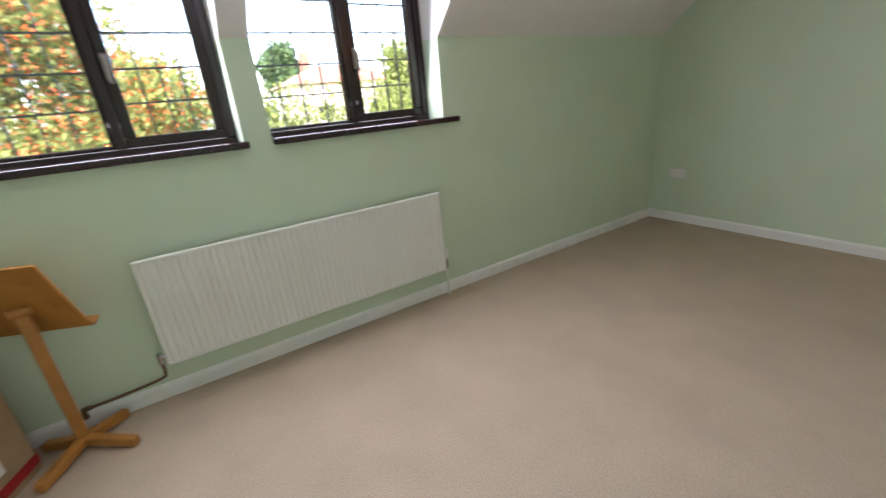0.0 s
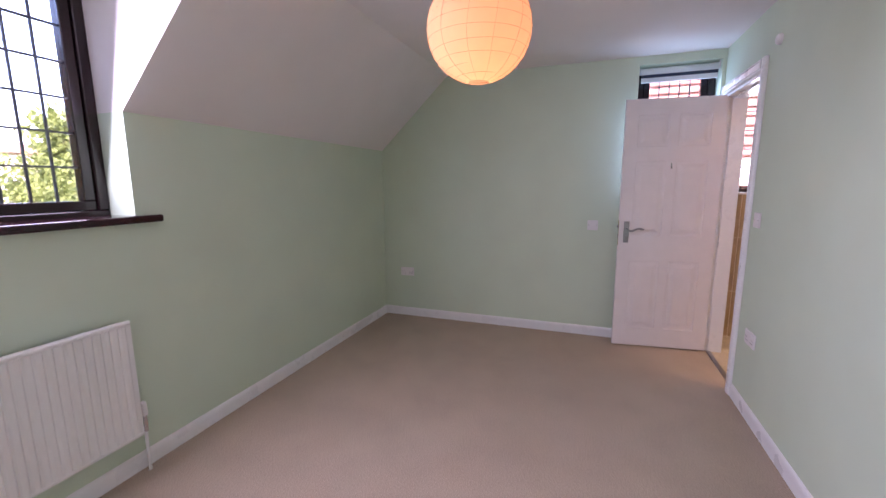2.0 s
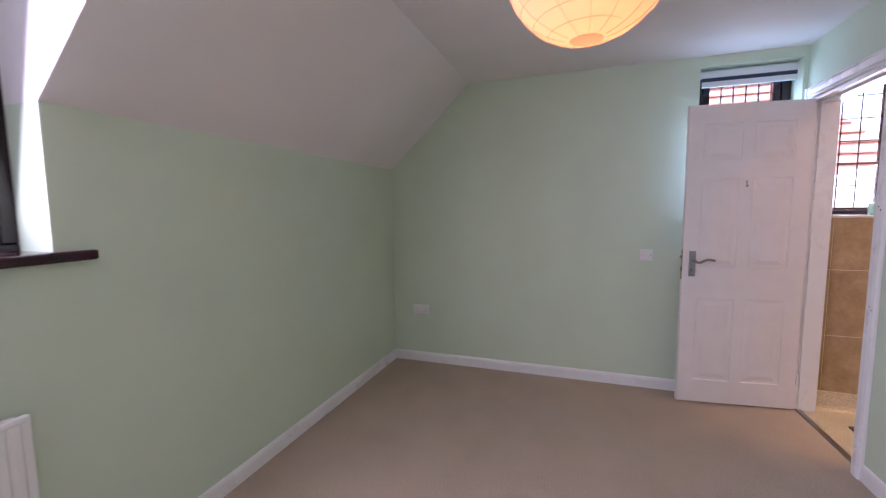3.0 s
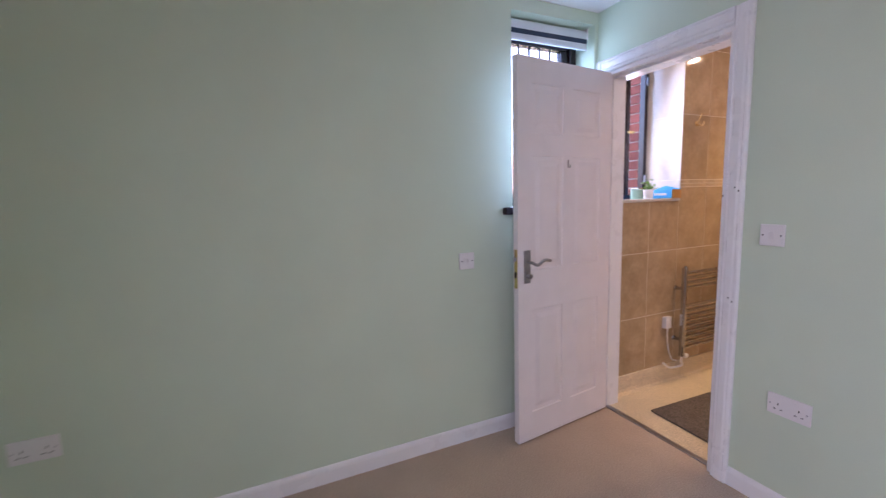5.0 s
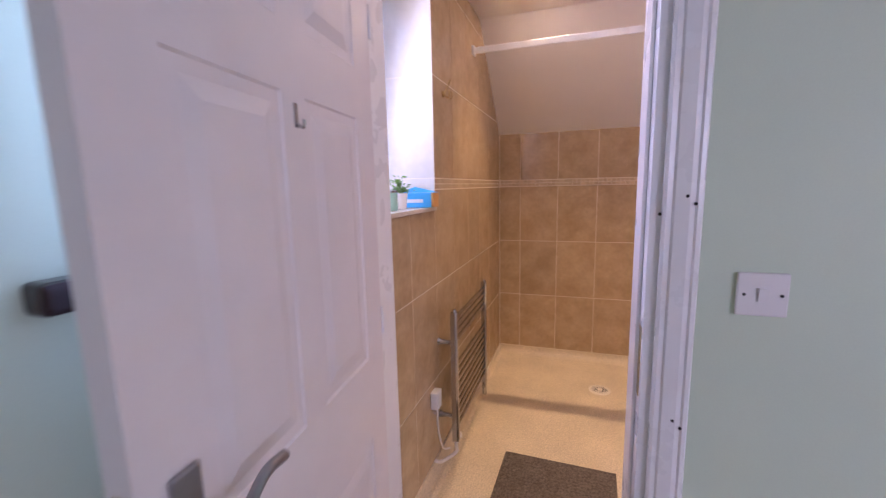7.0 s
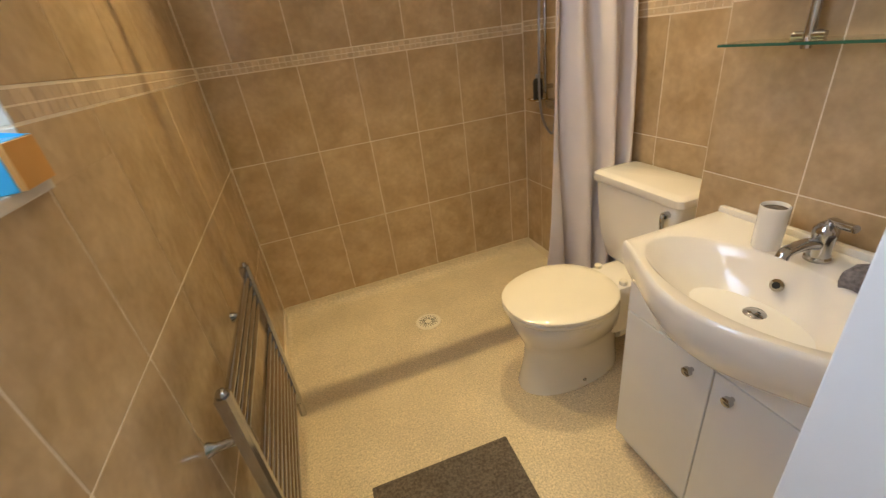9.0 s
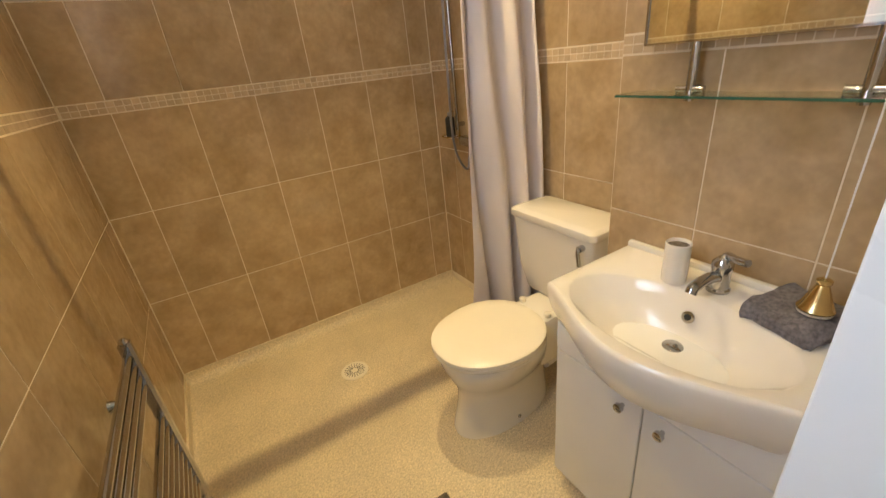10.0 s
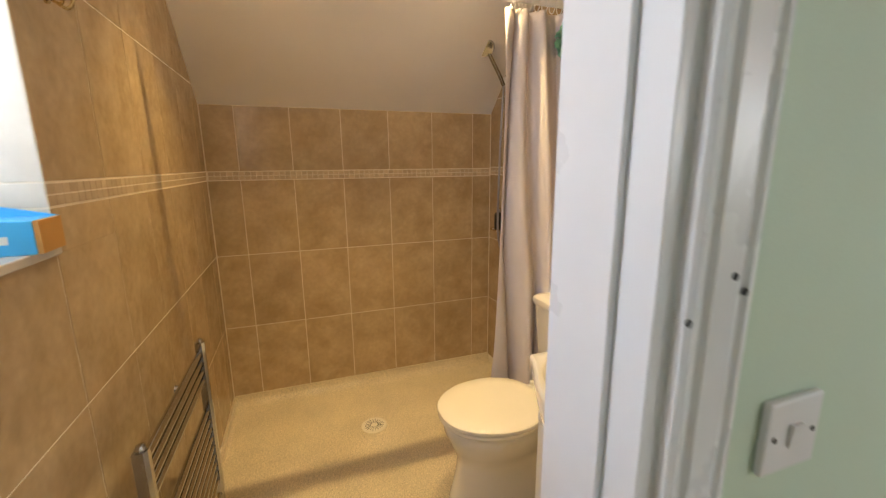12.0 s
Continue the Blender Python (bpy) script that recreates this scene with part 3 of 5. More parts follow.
# ---- radiator ----
RX0, RX1, RZ0, RZ1 = -4.252, -2.585, 0.213, 0.768
rad = thing("radiator", "white ribbed panel radiator under the dormer windows", "radiator", (0, 0, 0))
bm = bmesh.new()
outline = [(RX0, 2.826)]
n = 50
pitch = (RX1 - RX0 - 0.04) / n
x = RX0 + 0.02
for i in range(n):
    for du, dy in ((0.0, 2.826), (0.25, 2.818), (0.75, 2.818), (1.0, 2.826)):
        outline.append((x + (i + du * 0.98) * pitch, dy))
outline += [(RX1, 2.826), (RX1, 2.842), (RX0, 2.842)]
prism(outline, "z", RZ0 + 0.018, RZ1 - 0.018, bm)
box(bm, RX0, RX1, 2.820, 2.843, RZ0, RZ0 + 0.019, bevel=0.006)
box(bm, RX0, RX1, 2.820, 2.843, RZ1 - 0.019, RZ1, bevel=0.006)
part("front_panel", bm, RAD, rad)
part("back_panel", boxes((RX0 + 0.01, RX1 - 0.01, 2.845, 2.89, RZ0 + 0.01, RZ1 - 0.012), bevel=0.005), RAD, rad)
for bx in (RX0 + 0.25, RX1 - 0.25):
    part("bracket", boxes((bx - 0.02, bx + 0.02, 2.888, WY, RZ0 + 0.05, RZ1 - 0.05)), RAD, rad)
bm = tube([(RX1 - 0.01, 2.865, 0.25), (RX1 + 0.035, 2.865, 0.25)], 0.011)
tube([(RX1 + 0.03, 2.865, 0.205), (RX1 + 0.03, 2.865, 0.29)], 0.013, bm)
part("valve", bm, CHROME, rad, "chrome valve body", True)
part("valve_cap", lathe([(0.017, 0.285), (0.018, 0.30), (0.016, 0.345), (0.010, 0.352)], (RX1 + 0.03, 2.865, 0), 16), PLASTIC, rad, "white plastic valve cap", True)
part("pipe", tube([(RX1 + 0.03, 2.865, 0.206), (RX1 + 0.03, 2.865, 0.001)], 0.0075), GLOSS, rad, "white painted pipe", True)
bm = tube([(RX0 + 0.01, 2.865, 0.25), (RX0 - 0.035, 2.865, 0.25)], 0.011)
tube([(RX0 - 0.03, 2.865, 0.215), (RX0 - 0.03, 2.865, 0.275)], 0.012, bm)
part("valve", bm, CHROME, rad, "chrome valve body", True)
part("pipe", tube(arc([(RX0 - 0.03, 2.865, 0.22), (RX0 - 0.03, 2.866, 0.165), (RX0 - 0.06, 2.872, 0.135), (-4.50, 2.880, 0.115), (-4.625, 2.882, 0.112)], 6), 0.0075), COPPER, rad, "brown pipe running along the skirting", True)
part("elbow", tube([(-4.60, 2.882, 0.112), (-4.63, 2.882, 0.112), (-4.634, 2.886, 0.09), (-4.634, 2.895, 0.06)], 0.012), COPPER, rad, smooth=True)

# ---- paper lantern ----
LX, LY, LZ, LR = -2.23, 1.325, 1.905, 0.188
lan = thing("pendant_lamp", "glowing round rice-paper lantern shade hanging from the ceiling", "lamp", (LX, LY, LZ))
prof = []
for i in range(33):
    a = -math.pi / 2 + 0.2 + (math.pi - 0.4) * i / 32
    prof.append((LR * math.cos(a) - (0.0018 if i % 2 else 0), LR * 0.97 * math.sin(a)))
bm = bmesh.new()
rings = [[bm.verts.new((r * math.cos(k * math.pi / 24), r * math.sin(k * math.pi / 24), z)) for k in range(48)] for r, z in prof]
for a, b in zip(rings, rings[1:]):
    for k in range(48):
        bm.faces.new((a[k], a[(k + 1) % 48], b[(k + 1) % 48], b[k]))
shade = part("shade", bm, SHADE, lan, "cream rice-paper shade", True)
for i in range(1, 12):
    a = -math.pi / 2 + 0.25 + (math.pi - 0.5) * i / 12
    r, z, tx = LR * 1.001 * math.cos(a), LR * 0.97 * math.sin(a), random.uniform(-0.05, 0.05)
    part("wire_hoop", tube([(r * math.cos(k * math.pi / 16), r * math.sin(k * math.pi / 16), z + tx * r * math.cos(k * math.pi / 16 + i)) for k in range(33)], 0.0007, None, 5), WIRE, shade)
for i in range(12):
    a = i * math.pi / 6 + random.uniform(-0.08, 0.08)
    part("paper_seam", tube([(LR * 1.001 * math.cos(b) * math.cos(a + 0.05 * math.sin(3 * b)), LR * 1.001 * math.cos(b) * math.sin(a + 0.05 * math.sin(3 * b)), LR * 0.971 * math.sin(b)) for b in [-1.33 + 2.66 * k / 20 for k in range(21)]], 0.0006, None, 4), WIRE, shade)
part("flex", tube([(0, 0, 0.06), (0, 0, CEIL - LZ)], 0.003), PLASTIC, lan)
part("ceiling_rose", lathe([(0.045, CEIL - LZ - 0.022), (0.045, CEIL - LZ - 0.004), (0.02, CEIL - LZ)], (0, 0, 0), 20), PLASTIC, lan, smooth=True)
part("bulb", lathe([(0.010, 0.045), (0.028, 0.02), (0.030, 0.0), (0.022, -0.022), (0.008, -0.03)], (0, 0, 0), 16), glow("bulb_glow", (1, 0.62, 0.28), BULB_GLOW), lan, "lit warm bulb", True)
lamp("lantern_light", "POINT", LANTERN, Matrix.Translation((LX, LY, LZ - 0.06)), (1, 0.46, 0.19), radius=0.03)

# ---- music stand and boxes ----
st = thing("music_stand", "orange varnished wooden music stand with a cross foot", "music stand", (-4.625, 2.738, 0), rz=8)
post = boxes((-0.023, 0.023, -0.016, 0.016, 0.05, 0.72), bevel=0.006)
part("post", post, PINE, st)
for k, (a, ln) in enumerate(((38, 0.20), (-42, 0.235), (138, 0.20), (-132, 0.235))):
    b = boxes((0.012, ln, -0.02, 0.02, 0.0, 0.045), bevel=0.008)
    for v in b.verts:
        if v.co.x < 0.05:
            v.co.z += 0.025
    b.transform(Matrix.Rotation(radians(a), 4, "Z"))
    part("foot", b, PINE, st)
T = Matrix.Translation((-0.035, 0.012, 0.70)) @ Matrix.Rotation(radians(146), 4, "Z") @ Matrix.Rotation(radians(-22), 4, "X")
b = boxes((-0.21, 0.21, -0.007, 0.007, -0.150, 0.20), bevel=0.003)
b.transform(T @ Matrix.Translation((0.0, -0.028, 0.0)))
part("desk", b, PINE, st)
b = boxes((-0.21, 0.21, -0.055, -0.008, -0.165, -0.151), bevel=0.003)
b.transform(T @ Matrix.Translation((0.0, -0.028, 0.0)))
part("ledge", b, PINE, st)
b = tube([(-0.035, -0.012, 0.70), (0.035, -0.012, 0.70)], 0.018)
part("pivot", b, PINE, st, smooth=True)

cb = thing("cardboard_box", "brown cardboard box with a white label and red tape", "box", (-5.05, 2.66, 0), rz=-22)
part("body", boxes((-0.22, 0.22, -0.19, 0.17, 0, 0.42), bevel=0.004), CARD, cb)
part("tape", boxes((-0.222, 0.222, -0.192, 0.172, 0.03, 0.075)), REDTAPE, cb, "red tape band")
part("label", boxes((0.2205, 0.2225, -0.10, 0.03, 0.12, 0.22)), PAPERLABEL, cb, "white label")
part("flap", boxes((-0.22, 0.22, -0.005, 0.0, 0.421, 0.426)), CARD, cb)
cb2 = thing("cardboard_box", "smaller brown cardboard box stacked on another box", "box", (-5.05, 2.68, 0.4275), rz=-7)
part("body", boxes((-0.2, 0.2, -0.17, 0.15, 0, 0.21), bevel=0.004), CARD, cb2)
part("tape", boxes((-0.201, 0.201, -0.03, 0.02, 0.2095, 0.2115)), CARD, cb2)

# ---- shower room: coved floor edge ----
for nm, bmx in (("trim_cove", prism([(BACK, 0.001), (BACK + 0.062, 0.001), (BACK + 0.044, 0.005), (BACK + 0.028, 0.014), (BACK + 0.016, 0.028), (BACK + 0.010, 0.045), (BACK + 0.0085, 0.064), (BACK, 0.064)], "x", XT + 0.0, -0.012)),
                ("trim_cove_east", prism([(0, 0.001), (-0.03, 0.001), (-0.014, 0.012), (-0.0105, 0.03), (-0.0105, 0.055), (0, 0.055)], "y", BACK + 0.012, -1.42)),
                ("trim_upstand", prism([(0, 0.001), (-0.034, 0.001), (-0.016, 0.012), (-0.0105, 0.03), (-0.0105, 0.118), (-0.008, 0.122), (0, 0.122)], "y", -1.419, -0.116))):
    structure(nm, bmx, VINYL, "pale vinyl upstand coved up the tiled wall", "skirting")

# ---- towel radiator ----
tr = thing("towel_radiator", "chrome ladder towel radiator on the tiled wall", "towel radiator", (0, 0, 0))
TX, TY0, TY1, TZ0, TZ1 = -0.088, -0.722, -1.318, 0.20, 0.815
for y in (TY0, TY1):
    pr = prism([(TX + 0.014, y - 0.016), (TX + 0.014, y + 0.016), (TX - 0.008, y + 0.016), (TX - 0.015, y + 0.008), (TX - 0.015, y - 0.008), (TX - 0.008, y - 0.016)], "z", TZ0, TZ1)
    part("upright", pr, CHROME, tr)
    part("cap", lathe([(0.012, TZ1), (0.012, TZ1 + 0.004), (0.008, TZ1 + 0.012), (0.003, TZ1 + 0.014)], (TX, y, 0), 12), CHROME, tr, smooth=True)
for i, z in enumerate([0.255 + 0.037 * k for k in range(9)] + [0.675 + 0.034 * k for k in range(4)]):
    part("rung", tube([(TX + 0.004, TY0 - 0.006, z), (TX + 0.004, TY1 + 0.006, z)], 0.0105, None, 10), CHROME, tr, smooth=True)
for y in (TY0 - 0.03, TY1 + 0.03):
    for z in (0.66, 0.30):
        part("wall_bracket", tube([(0.0, y, z), (-0.02, y, z), (TX + 0.002, y, z)], 0.011, None, 12, [0.018, 0.011, 0.011]), CHROME, tr, smooth=True)
part("valve", lathe([(0.012, 0.12), (0.014, 0.13), (0.014, 0.185), (0.010, 0.20)], (TX, TY1, 0), 12), CHROME, tr, smooth=True)
part("heating_element", tube(arc([(TX, TY0, 0.205), (TX, TY0, 0.165), (TX + 0.005, TY0 - 0.01, 0.13), (-0.03, TY0 + 0.03, 0.10), (-0.018, TY0 + 0.09, 0.14)], 6), 0.008), PLASTIC, tr, "white flexible tail", True)
part("valve_knob", lathe([(0.014, 0), (0.016, 0.02), (0.012, 0.034)], (TX, TY0 - 0.025, 0.195), 14, None, Matrix.Rotation(radians(90), 4, "X")), PLASTIC, tr, "white valve knob", True)
sp = thing("fused_spur", "white fused spur plate beside the towel radiator", "socket", (-0.0028, -0.652, 0.43))
part("plate", boxes((-0.034, 0.0, -0.028, 0.028, -0.04, 0.04), bevel=0.004), PLASTIC, sp)
part("cable", tube(arc([(-0.02, -0.005, -0.04), (-0.02, -0.01, -0.15), (-0.03, -0.04, -0.26), (-0.06, -0.06, -0.27)], 6), 0.004), PLASTIC, sp, smooth=True)

# ---- bath mat ----
mt = thing("bath_mat", "grey-brown tufted bath mat with a ribbed border", "mat", (-0.525, -0.59, 0.0012), rz=-2)
part("base", boxes((-0.262, 0.262, -0.375, 0.375, 0.0, 0.012), bevel=0.005), MATGREY, mt)
for k in range(34):
    y = -0.362 + k * 0.0219
    part("rib", tube([(-0.255, y, 0.0085), (0.255, y, 0.0085)], 0.0062, None, 6), MATGREY, mt)

# ---- toilet ----
TYC = -1.148
wc = thing("toilet", "white close-coupled toilet with its lid down", "toilet", (0, 0, 0))


def oval(cx, cy, z, a_front, a_back, b, n=40):
    out = []
    for k in range(n):
        t = 2 * math.pi * k / n
        c, s = math.cos(t), math.sin(t)
        out.append((cx + (a_front if c > 0 else a_back) * c, cy + b * math.copysign(abs(s) ** 0.9, s), z))
    return out


seatc = -1.19
bowl = [oval(-1.19, TYC, 0.002, 0.212, 0.27, 0.118), oval(-1.19, TYC, 0.025, 0.209, 0.27, 0.115), oval(-1.19, TYC, 0.07, 0.196, 0.265, 0.108), oval(-1.19, TYC, 0.13, 0.182, 0.26, 0.104), oval(-1.19, TYC, 0.19, 0.175, 0.26, 0.107), oval(-1.19, TYC, 0.225, 0.180, 0.255, 0.118), oval(-1.19, TYC, 0.265, 0.200, 0.25, 0.147), oval(-1.19, TYC, 0.335, 0.228, 0.23, 0.180), oval(-1.19, TYC, 0.385, 0.236, 0.22, 0.194), oval(-1.19, TYC, 0.398, 0.230, 0.215, 0.188)]
part("bowl", loft(bowl), CERAMIC, wc, smooth=True)
part("rear_pan", boxes((-1.62, -1.36, TYC - 0.10, TYC + 0.10, 0.20, 0.43), bevel=0.025), CERAMIC, wc, smooth=True)
part("waste_pipe", tube(arc([(-1.45, TYC, 0.15), (-1.55, TYC, 0.16), (-1.69, TYC, 0.17)], 5), 0.052, None, 20), PLASTIC, wc, smooth=True)
part("seat", loft([oval(seatc, TYC, 0.400, 0.249, 0.20, 0.199), oval(seatc, TYC, 0.405, 0.254, 0.205, 0.203), oval(seatc, TYC, 0.416, 0.253, 0.205, 0.202), oval(seatc, TYC, 0.419, 0.249, 0.20, 0.198)]), SEATW, wc, smooth=True)
part("lid", loft([oval(seatc, TYC, 0.4205, 0.251, 0.204, 0.200), oval(seatc, TYC, 0.424, 0.255, 0.206, 0.204), oval(seatc, TYC, 0.434, 0.254, 0.206, 0.203), oval(seatc, TYC, 0.440, 0.245, 0.20, 0.193), oval(seatc, TYC, 0.4425, 0.18, 0.17, 0.14)]), SEATW, wc, "ivory plastic lid", True)
for s in (-1, 1):
    part("hinge", lathe([(0.015, 0.43), (0.015, 0.445), (0.008, 0.450)], (-1.415, TYC + s * 0.075, 0), 14), SEATW, wc, smooth=True)
    part("floor_screw", lathe([(0.009, 0), (0.006, 0.004)], (-1.22, TYC + s * 0.113, 0.035), 10, None, Matrix.Rotation(radians(-90 * s), 4, "X")), CHROME, wc, "chrome cap", True)
C0, C1 = TYC - 0.225, TYC + 0.225


def crect(z, dx, dy, back=XT + 0.011, front=-1.490):
    r = 0.022
    x0, x1, y0, y1 = back, front - dx, C0 + dy, C1 - dy
    out = []
    for cx, cy, a0 in ((x1 - r, y1 - r, 0), (x0 + r, y1 - r, 90), (x0 + r, y0 + r, 180), (x1 - r, y0 + r, 270)):
        for k in range(5):
            a = radians(a0 + k * 22.5)
            out.append((cx + r * math.cos(a), cy + r * math.sin(a), z))
    return out


part("cistern", loft([crect(0.432, 0.03, 0.09), crect(0.445, 0.02, 0.07), crect(0.56, 0.012, 0.03), crect(0.775, 0.0, 0.012)]), CERAMIC, wc, smooth=True)
part("cistern_lid", loft([crect(0.7755, -0.006, 0.004), crect(0.782, -0.010, 0.0), crect(0.806, -0.008, 0.002), crect(0.816, 0.004, 0.014), crect(0.818, 0.02, 0.03)]), CERAMIC, wc, smooth=True)
lv = tube([(-1.492, C1 - 0.055, 0.745), (-1.470, C1 - 0.055, 0.745)], 0.013)
tube(arc([(-1.474, C1 - 0.055, 0.745), (-1.462, C1 - 0.052, 0.738), (-1.458, C1 - 0.040, 0.685)], 5), 0.0075, lv, 10)
part("flush_lever", lv, CHROME, wc, "chrome flush lever", True)

# ---- vanity unit ----
VY0, VY1, VF = -0.768, -0.195, -1.145
van = thing("vanity_unit", "white two-door bathroom vanity cabinet", "cabinet", (0, 0, 0))
part("carcass", boxes((XB + 0.009, VF - 0.018, VY0, VY1, 0.072, 0.74)), CABINET, van)
part("plinth", boxes((XB + 0.009, VF - 0.04, VY0 + 0.004, VY1 - 0.004, 0.002, 0.071)), CABINET, van)
part("top_rail", boxes((VF - 0.0175, VF, VY0, VY1, 0.604, 0.74), bevel=0.002), CABINET, van)
ym = -0.4845
for y0, y1, ky in ((VY0, ym - 0.0015, -0.539), (ym + 0.0015, VY1, -0.430)):
    dr = part("door", boxes((VF - 0.0175, VF, y0, y1, 0.075, 0.600), bevel=0.003), CABINET, van)
    part("knob", lathe([(0.006, 0), (0.006, 0.010), (0.0125, 0.013), (0.0125, 0.024), (0.010, 0.026)], (VF, ky, 0.561), 16, None, Matrix.Rotation(radians(90), 4, "Y")), CHROME, dr, "round chrome knob", True)

bas = thing("basin", "white bow-fronted ceramic basin set on the vanity", "basin", (0, 0, 0))
BZ = 0.845
BY0, BY1, BXB = VY0 - 0.006, VY1 + 0.012, XB + 0.0095
ol = []
for k in range(25):
    t = k / 24
    y = BY0 + (BY1 - BY0) * t
    ol.append((-1.108 + 0.110 * math.sin(math.pi * t) ** 1.25, y))
ol += [(-1.128 - 0.06 * k, BY1) for k in range(1, 6)]
ol += [(BXB, BY1 + (BY0 - BY1) * k / 18) for k in range(19)]
ol += [(-1.128 - 0.06 * k, BY0) for k in range(5, 0, -1)]
cx, cy = -1.255, -0.485


def scaled(f, z, shift=0.0):
    return [(max(BXB, cx + (x - cx) * f), cy + (y - cy) * f, z) for x, y in ol]


def bowl_ring(a, b, z, ox=0.0):
    out = []
    for x, y in ol:
        t = math.atan2((y - cy) / 0.29, (x - cx) / 0.2)
        out.append((cx + ox + b * math.cos(t), cy + a * math.sin(t), z))
    return out


rings = [scaled(0.80, BZ - 0.150), scaled(0.88, BZ - 0.128), scaled(0.955, BZ - 0.085), scaled(0.988, BZ - 0.052), scaled(1.0, BZ - 0.028), scaled(0.998, BZ - 0.012), scaled(0.988, BZ - 0.004), scaled(0.97, BZ),
         bowl_ring(0.254, 0.146, BZ - 0.001, 0.072), bowl_ring(0.248, 0.141, BZ - 0.005, 0.072)]
for k in range(1, 15):
    r = 1 - 0.87 * (k / 14) ** 0.85
    rings.append(bowl_ring(0.244 * r, 0.137 * r, BZ - 0.007 - 0.125 * (1 - r ** 2.6), 0.072 - 0.050 * (1 - r)))
part("bowl", loft(rings), CERAMIC, bas, smooth=True)
bk = boxes((BXB, BXB + 0.022, BY0 + 0.006, BY1 - 0.006, BZ - 0.004, BZ + 0.018), bevel=0.007)
part("upstand", bk, CERAMIC, bas, smooth=True)
ovx = cx + 0.076 - 0.126
part("overflow_ring", lathe([(0.015, 0), (0.015, 0.004), (0.009, 0.005)], (ovx + 0.006, -0.492, BZ - 0.055), 18, None, Matrix.Rotation(radians(70), 4, "Y")), CHROME, bas, "chrome overflow ring", True)
part("overflow_hole", lathe([(0.008, 0), (0.008, 0.001)], (ovx + 0.012, -0.492, BZ - 0.053), 14, None, Matrix.Rotation(radians(70), 4, "Y")), SLOT, bas)
part("waste_ring", lathe([(0.040, -0.002), (0.040, 0.004), (0.030, 0.006)], (cx + 0.022, cy, BZ - 0.130), 24), CHROME, bas, "chrome waste", True)
part("plug", lathe([(0.014, 0.0), (0.024, 0.010), (0.027, 0.017), (0.021, 0.024), (0.005, 0.027)], (cx + 0.022, cy, BZ - 0.126), 20), CHROME, bas, "dark chrome plug", True)

tp = thing("basin_mixer_tap", "chrome single-lever basin mixer tap", "tap", (-1.375, -0.474, BZ + 0.001), rz=0)
part("body", lathe([(0.026, 0), (0.026, 0.006), (0.022, 0.010), (0.021, 0.05), (0.023, 0.06), (0.023, 0.075), (0.012, 0.088)], (0, 0, 0), 20), CHROME, tp, smooth=True)
part("spout", tube(arc([(0.0, 0, 0.035), (0.05, -0.002, 0.05), (0.105, -0.004, 0.048), (0.118, -0.004, 0.034)], 6), 0.013, None, 14), CHROME, tp, smooth=True)
part("lever", tube(arc([(0.008, 0, 0.078), (-0.005, 0.004, 0.092), (0.015, 0.03, 0.098), (0.03, 0.06, 0.104)], 6), 0.009, None, 12), CHROME, tp, smooth=True)
cp = thing("tumbler", "white ceramic tumbler, a dark disc for its shaded inside", "tumbler", (-1.345, -0.566, BZ + 0.0005))
part("cup", lathe([(0.028, 0), (0.0295, 0.004), (0.030, 0.105), (0.028, 0.107), (0.026, 0.104), (0.025, 0.012), (0.005, 0.010)], (0, 0, 0), 28), CERAMIC, cp, smooth=True)
# dark disc just below the rim draws the shade inside the cup
part("inside", lathe([(0.0262, 0.097), (0.0262, 0.098)], (0, 0, 0), 24), MATGREY, cp, "dark disc for the shade in the cup")

tw = thing("folded_towel", "crumpled fluffy grey flannel on the basin edge", "towel", (-1.375, -0.318, BZ + 0.0007), rz=-14)
bm = boxes((-0.062, 0.085, -0.066, 0.085, 0.0, 0.040), bevel=0.014)
bmesh.ops.subdivide_edges(bm, edges=bm.edges, cuts=5, use_grid_fill=True)
for v in bm.verts:
    if v.co.z > 0.004:
        v.co.z += 0.014 * noise.noise(v.co * 28) + 0.007 * noise.noise(v.co * 130) - 0.10 * max(0, v.co.x)
        v.co.x += 0.004 * noise.noise(v.co * 60 + Vector((3, 1, 2)))
part("fold", bm, TOWEL, tw, smooth=True)
pc = thing("light_pull", "brass bell-shaped light pull on a twisted white cord", "light pull", (-1.352, -0.288, 0.895))
part("weight", lathe([(0.010, -0.001), (0.030, 0.0), (0.031, 0.004), (0.026, 0.012), (0.020, 0.028), (0.013, 0.048), (0.010, 0.056), (0.013, 0.060), (0.013, 0.066), (0.006, 0.071)], (0, 0, 0), 28), BRASS, pc, "polished brass bell weight", True)
part("base_disc", lathe([(0.004, -0.006), (0.029, -0.005), (0.029, -0.0015), (0.004, -0.0012)], (0, 0, 0), 24), SEATW, pc, "cream base disc")
TOPZ = CEIL + 0.012 - 0.895 - 0.03
for ph in (0, math.pi):
    part("cord", tube([(0.0009 * math.cos(ph + k * 1.3), 0.0009 * math.sin(ph + k * 1.3), 0.068 + (TOPZ - 0.068) * k / 500) for k in range(501)], 0.0011, None, 5), PLASTIC, pc, "twisted white cord", True)
part("ceiling_switch", lathe([(0.008, TOPZ - 0.004), (0.034, TOPZ), (0.040, TOPZ + 0.012), (0.040, TOPZ + 0.029)], (0, 0, 0), 24), PLASTIC, pc, "white ceiling switch housing", True)

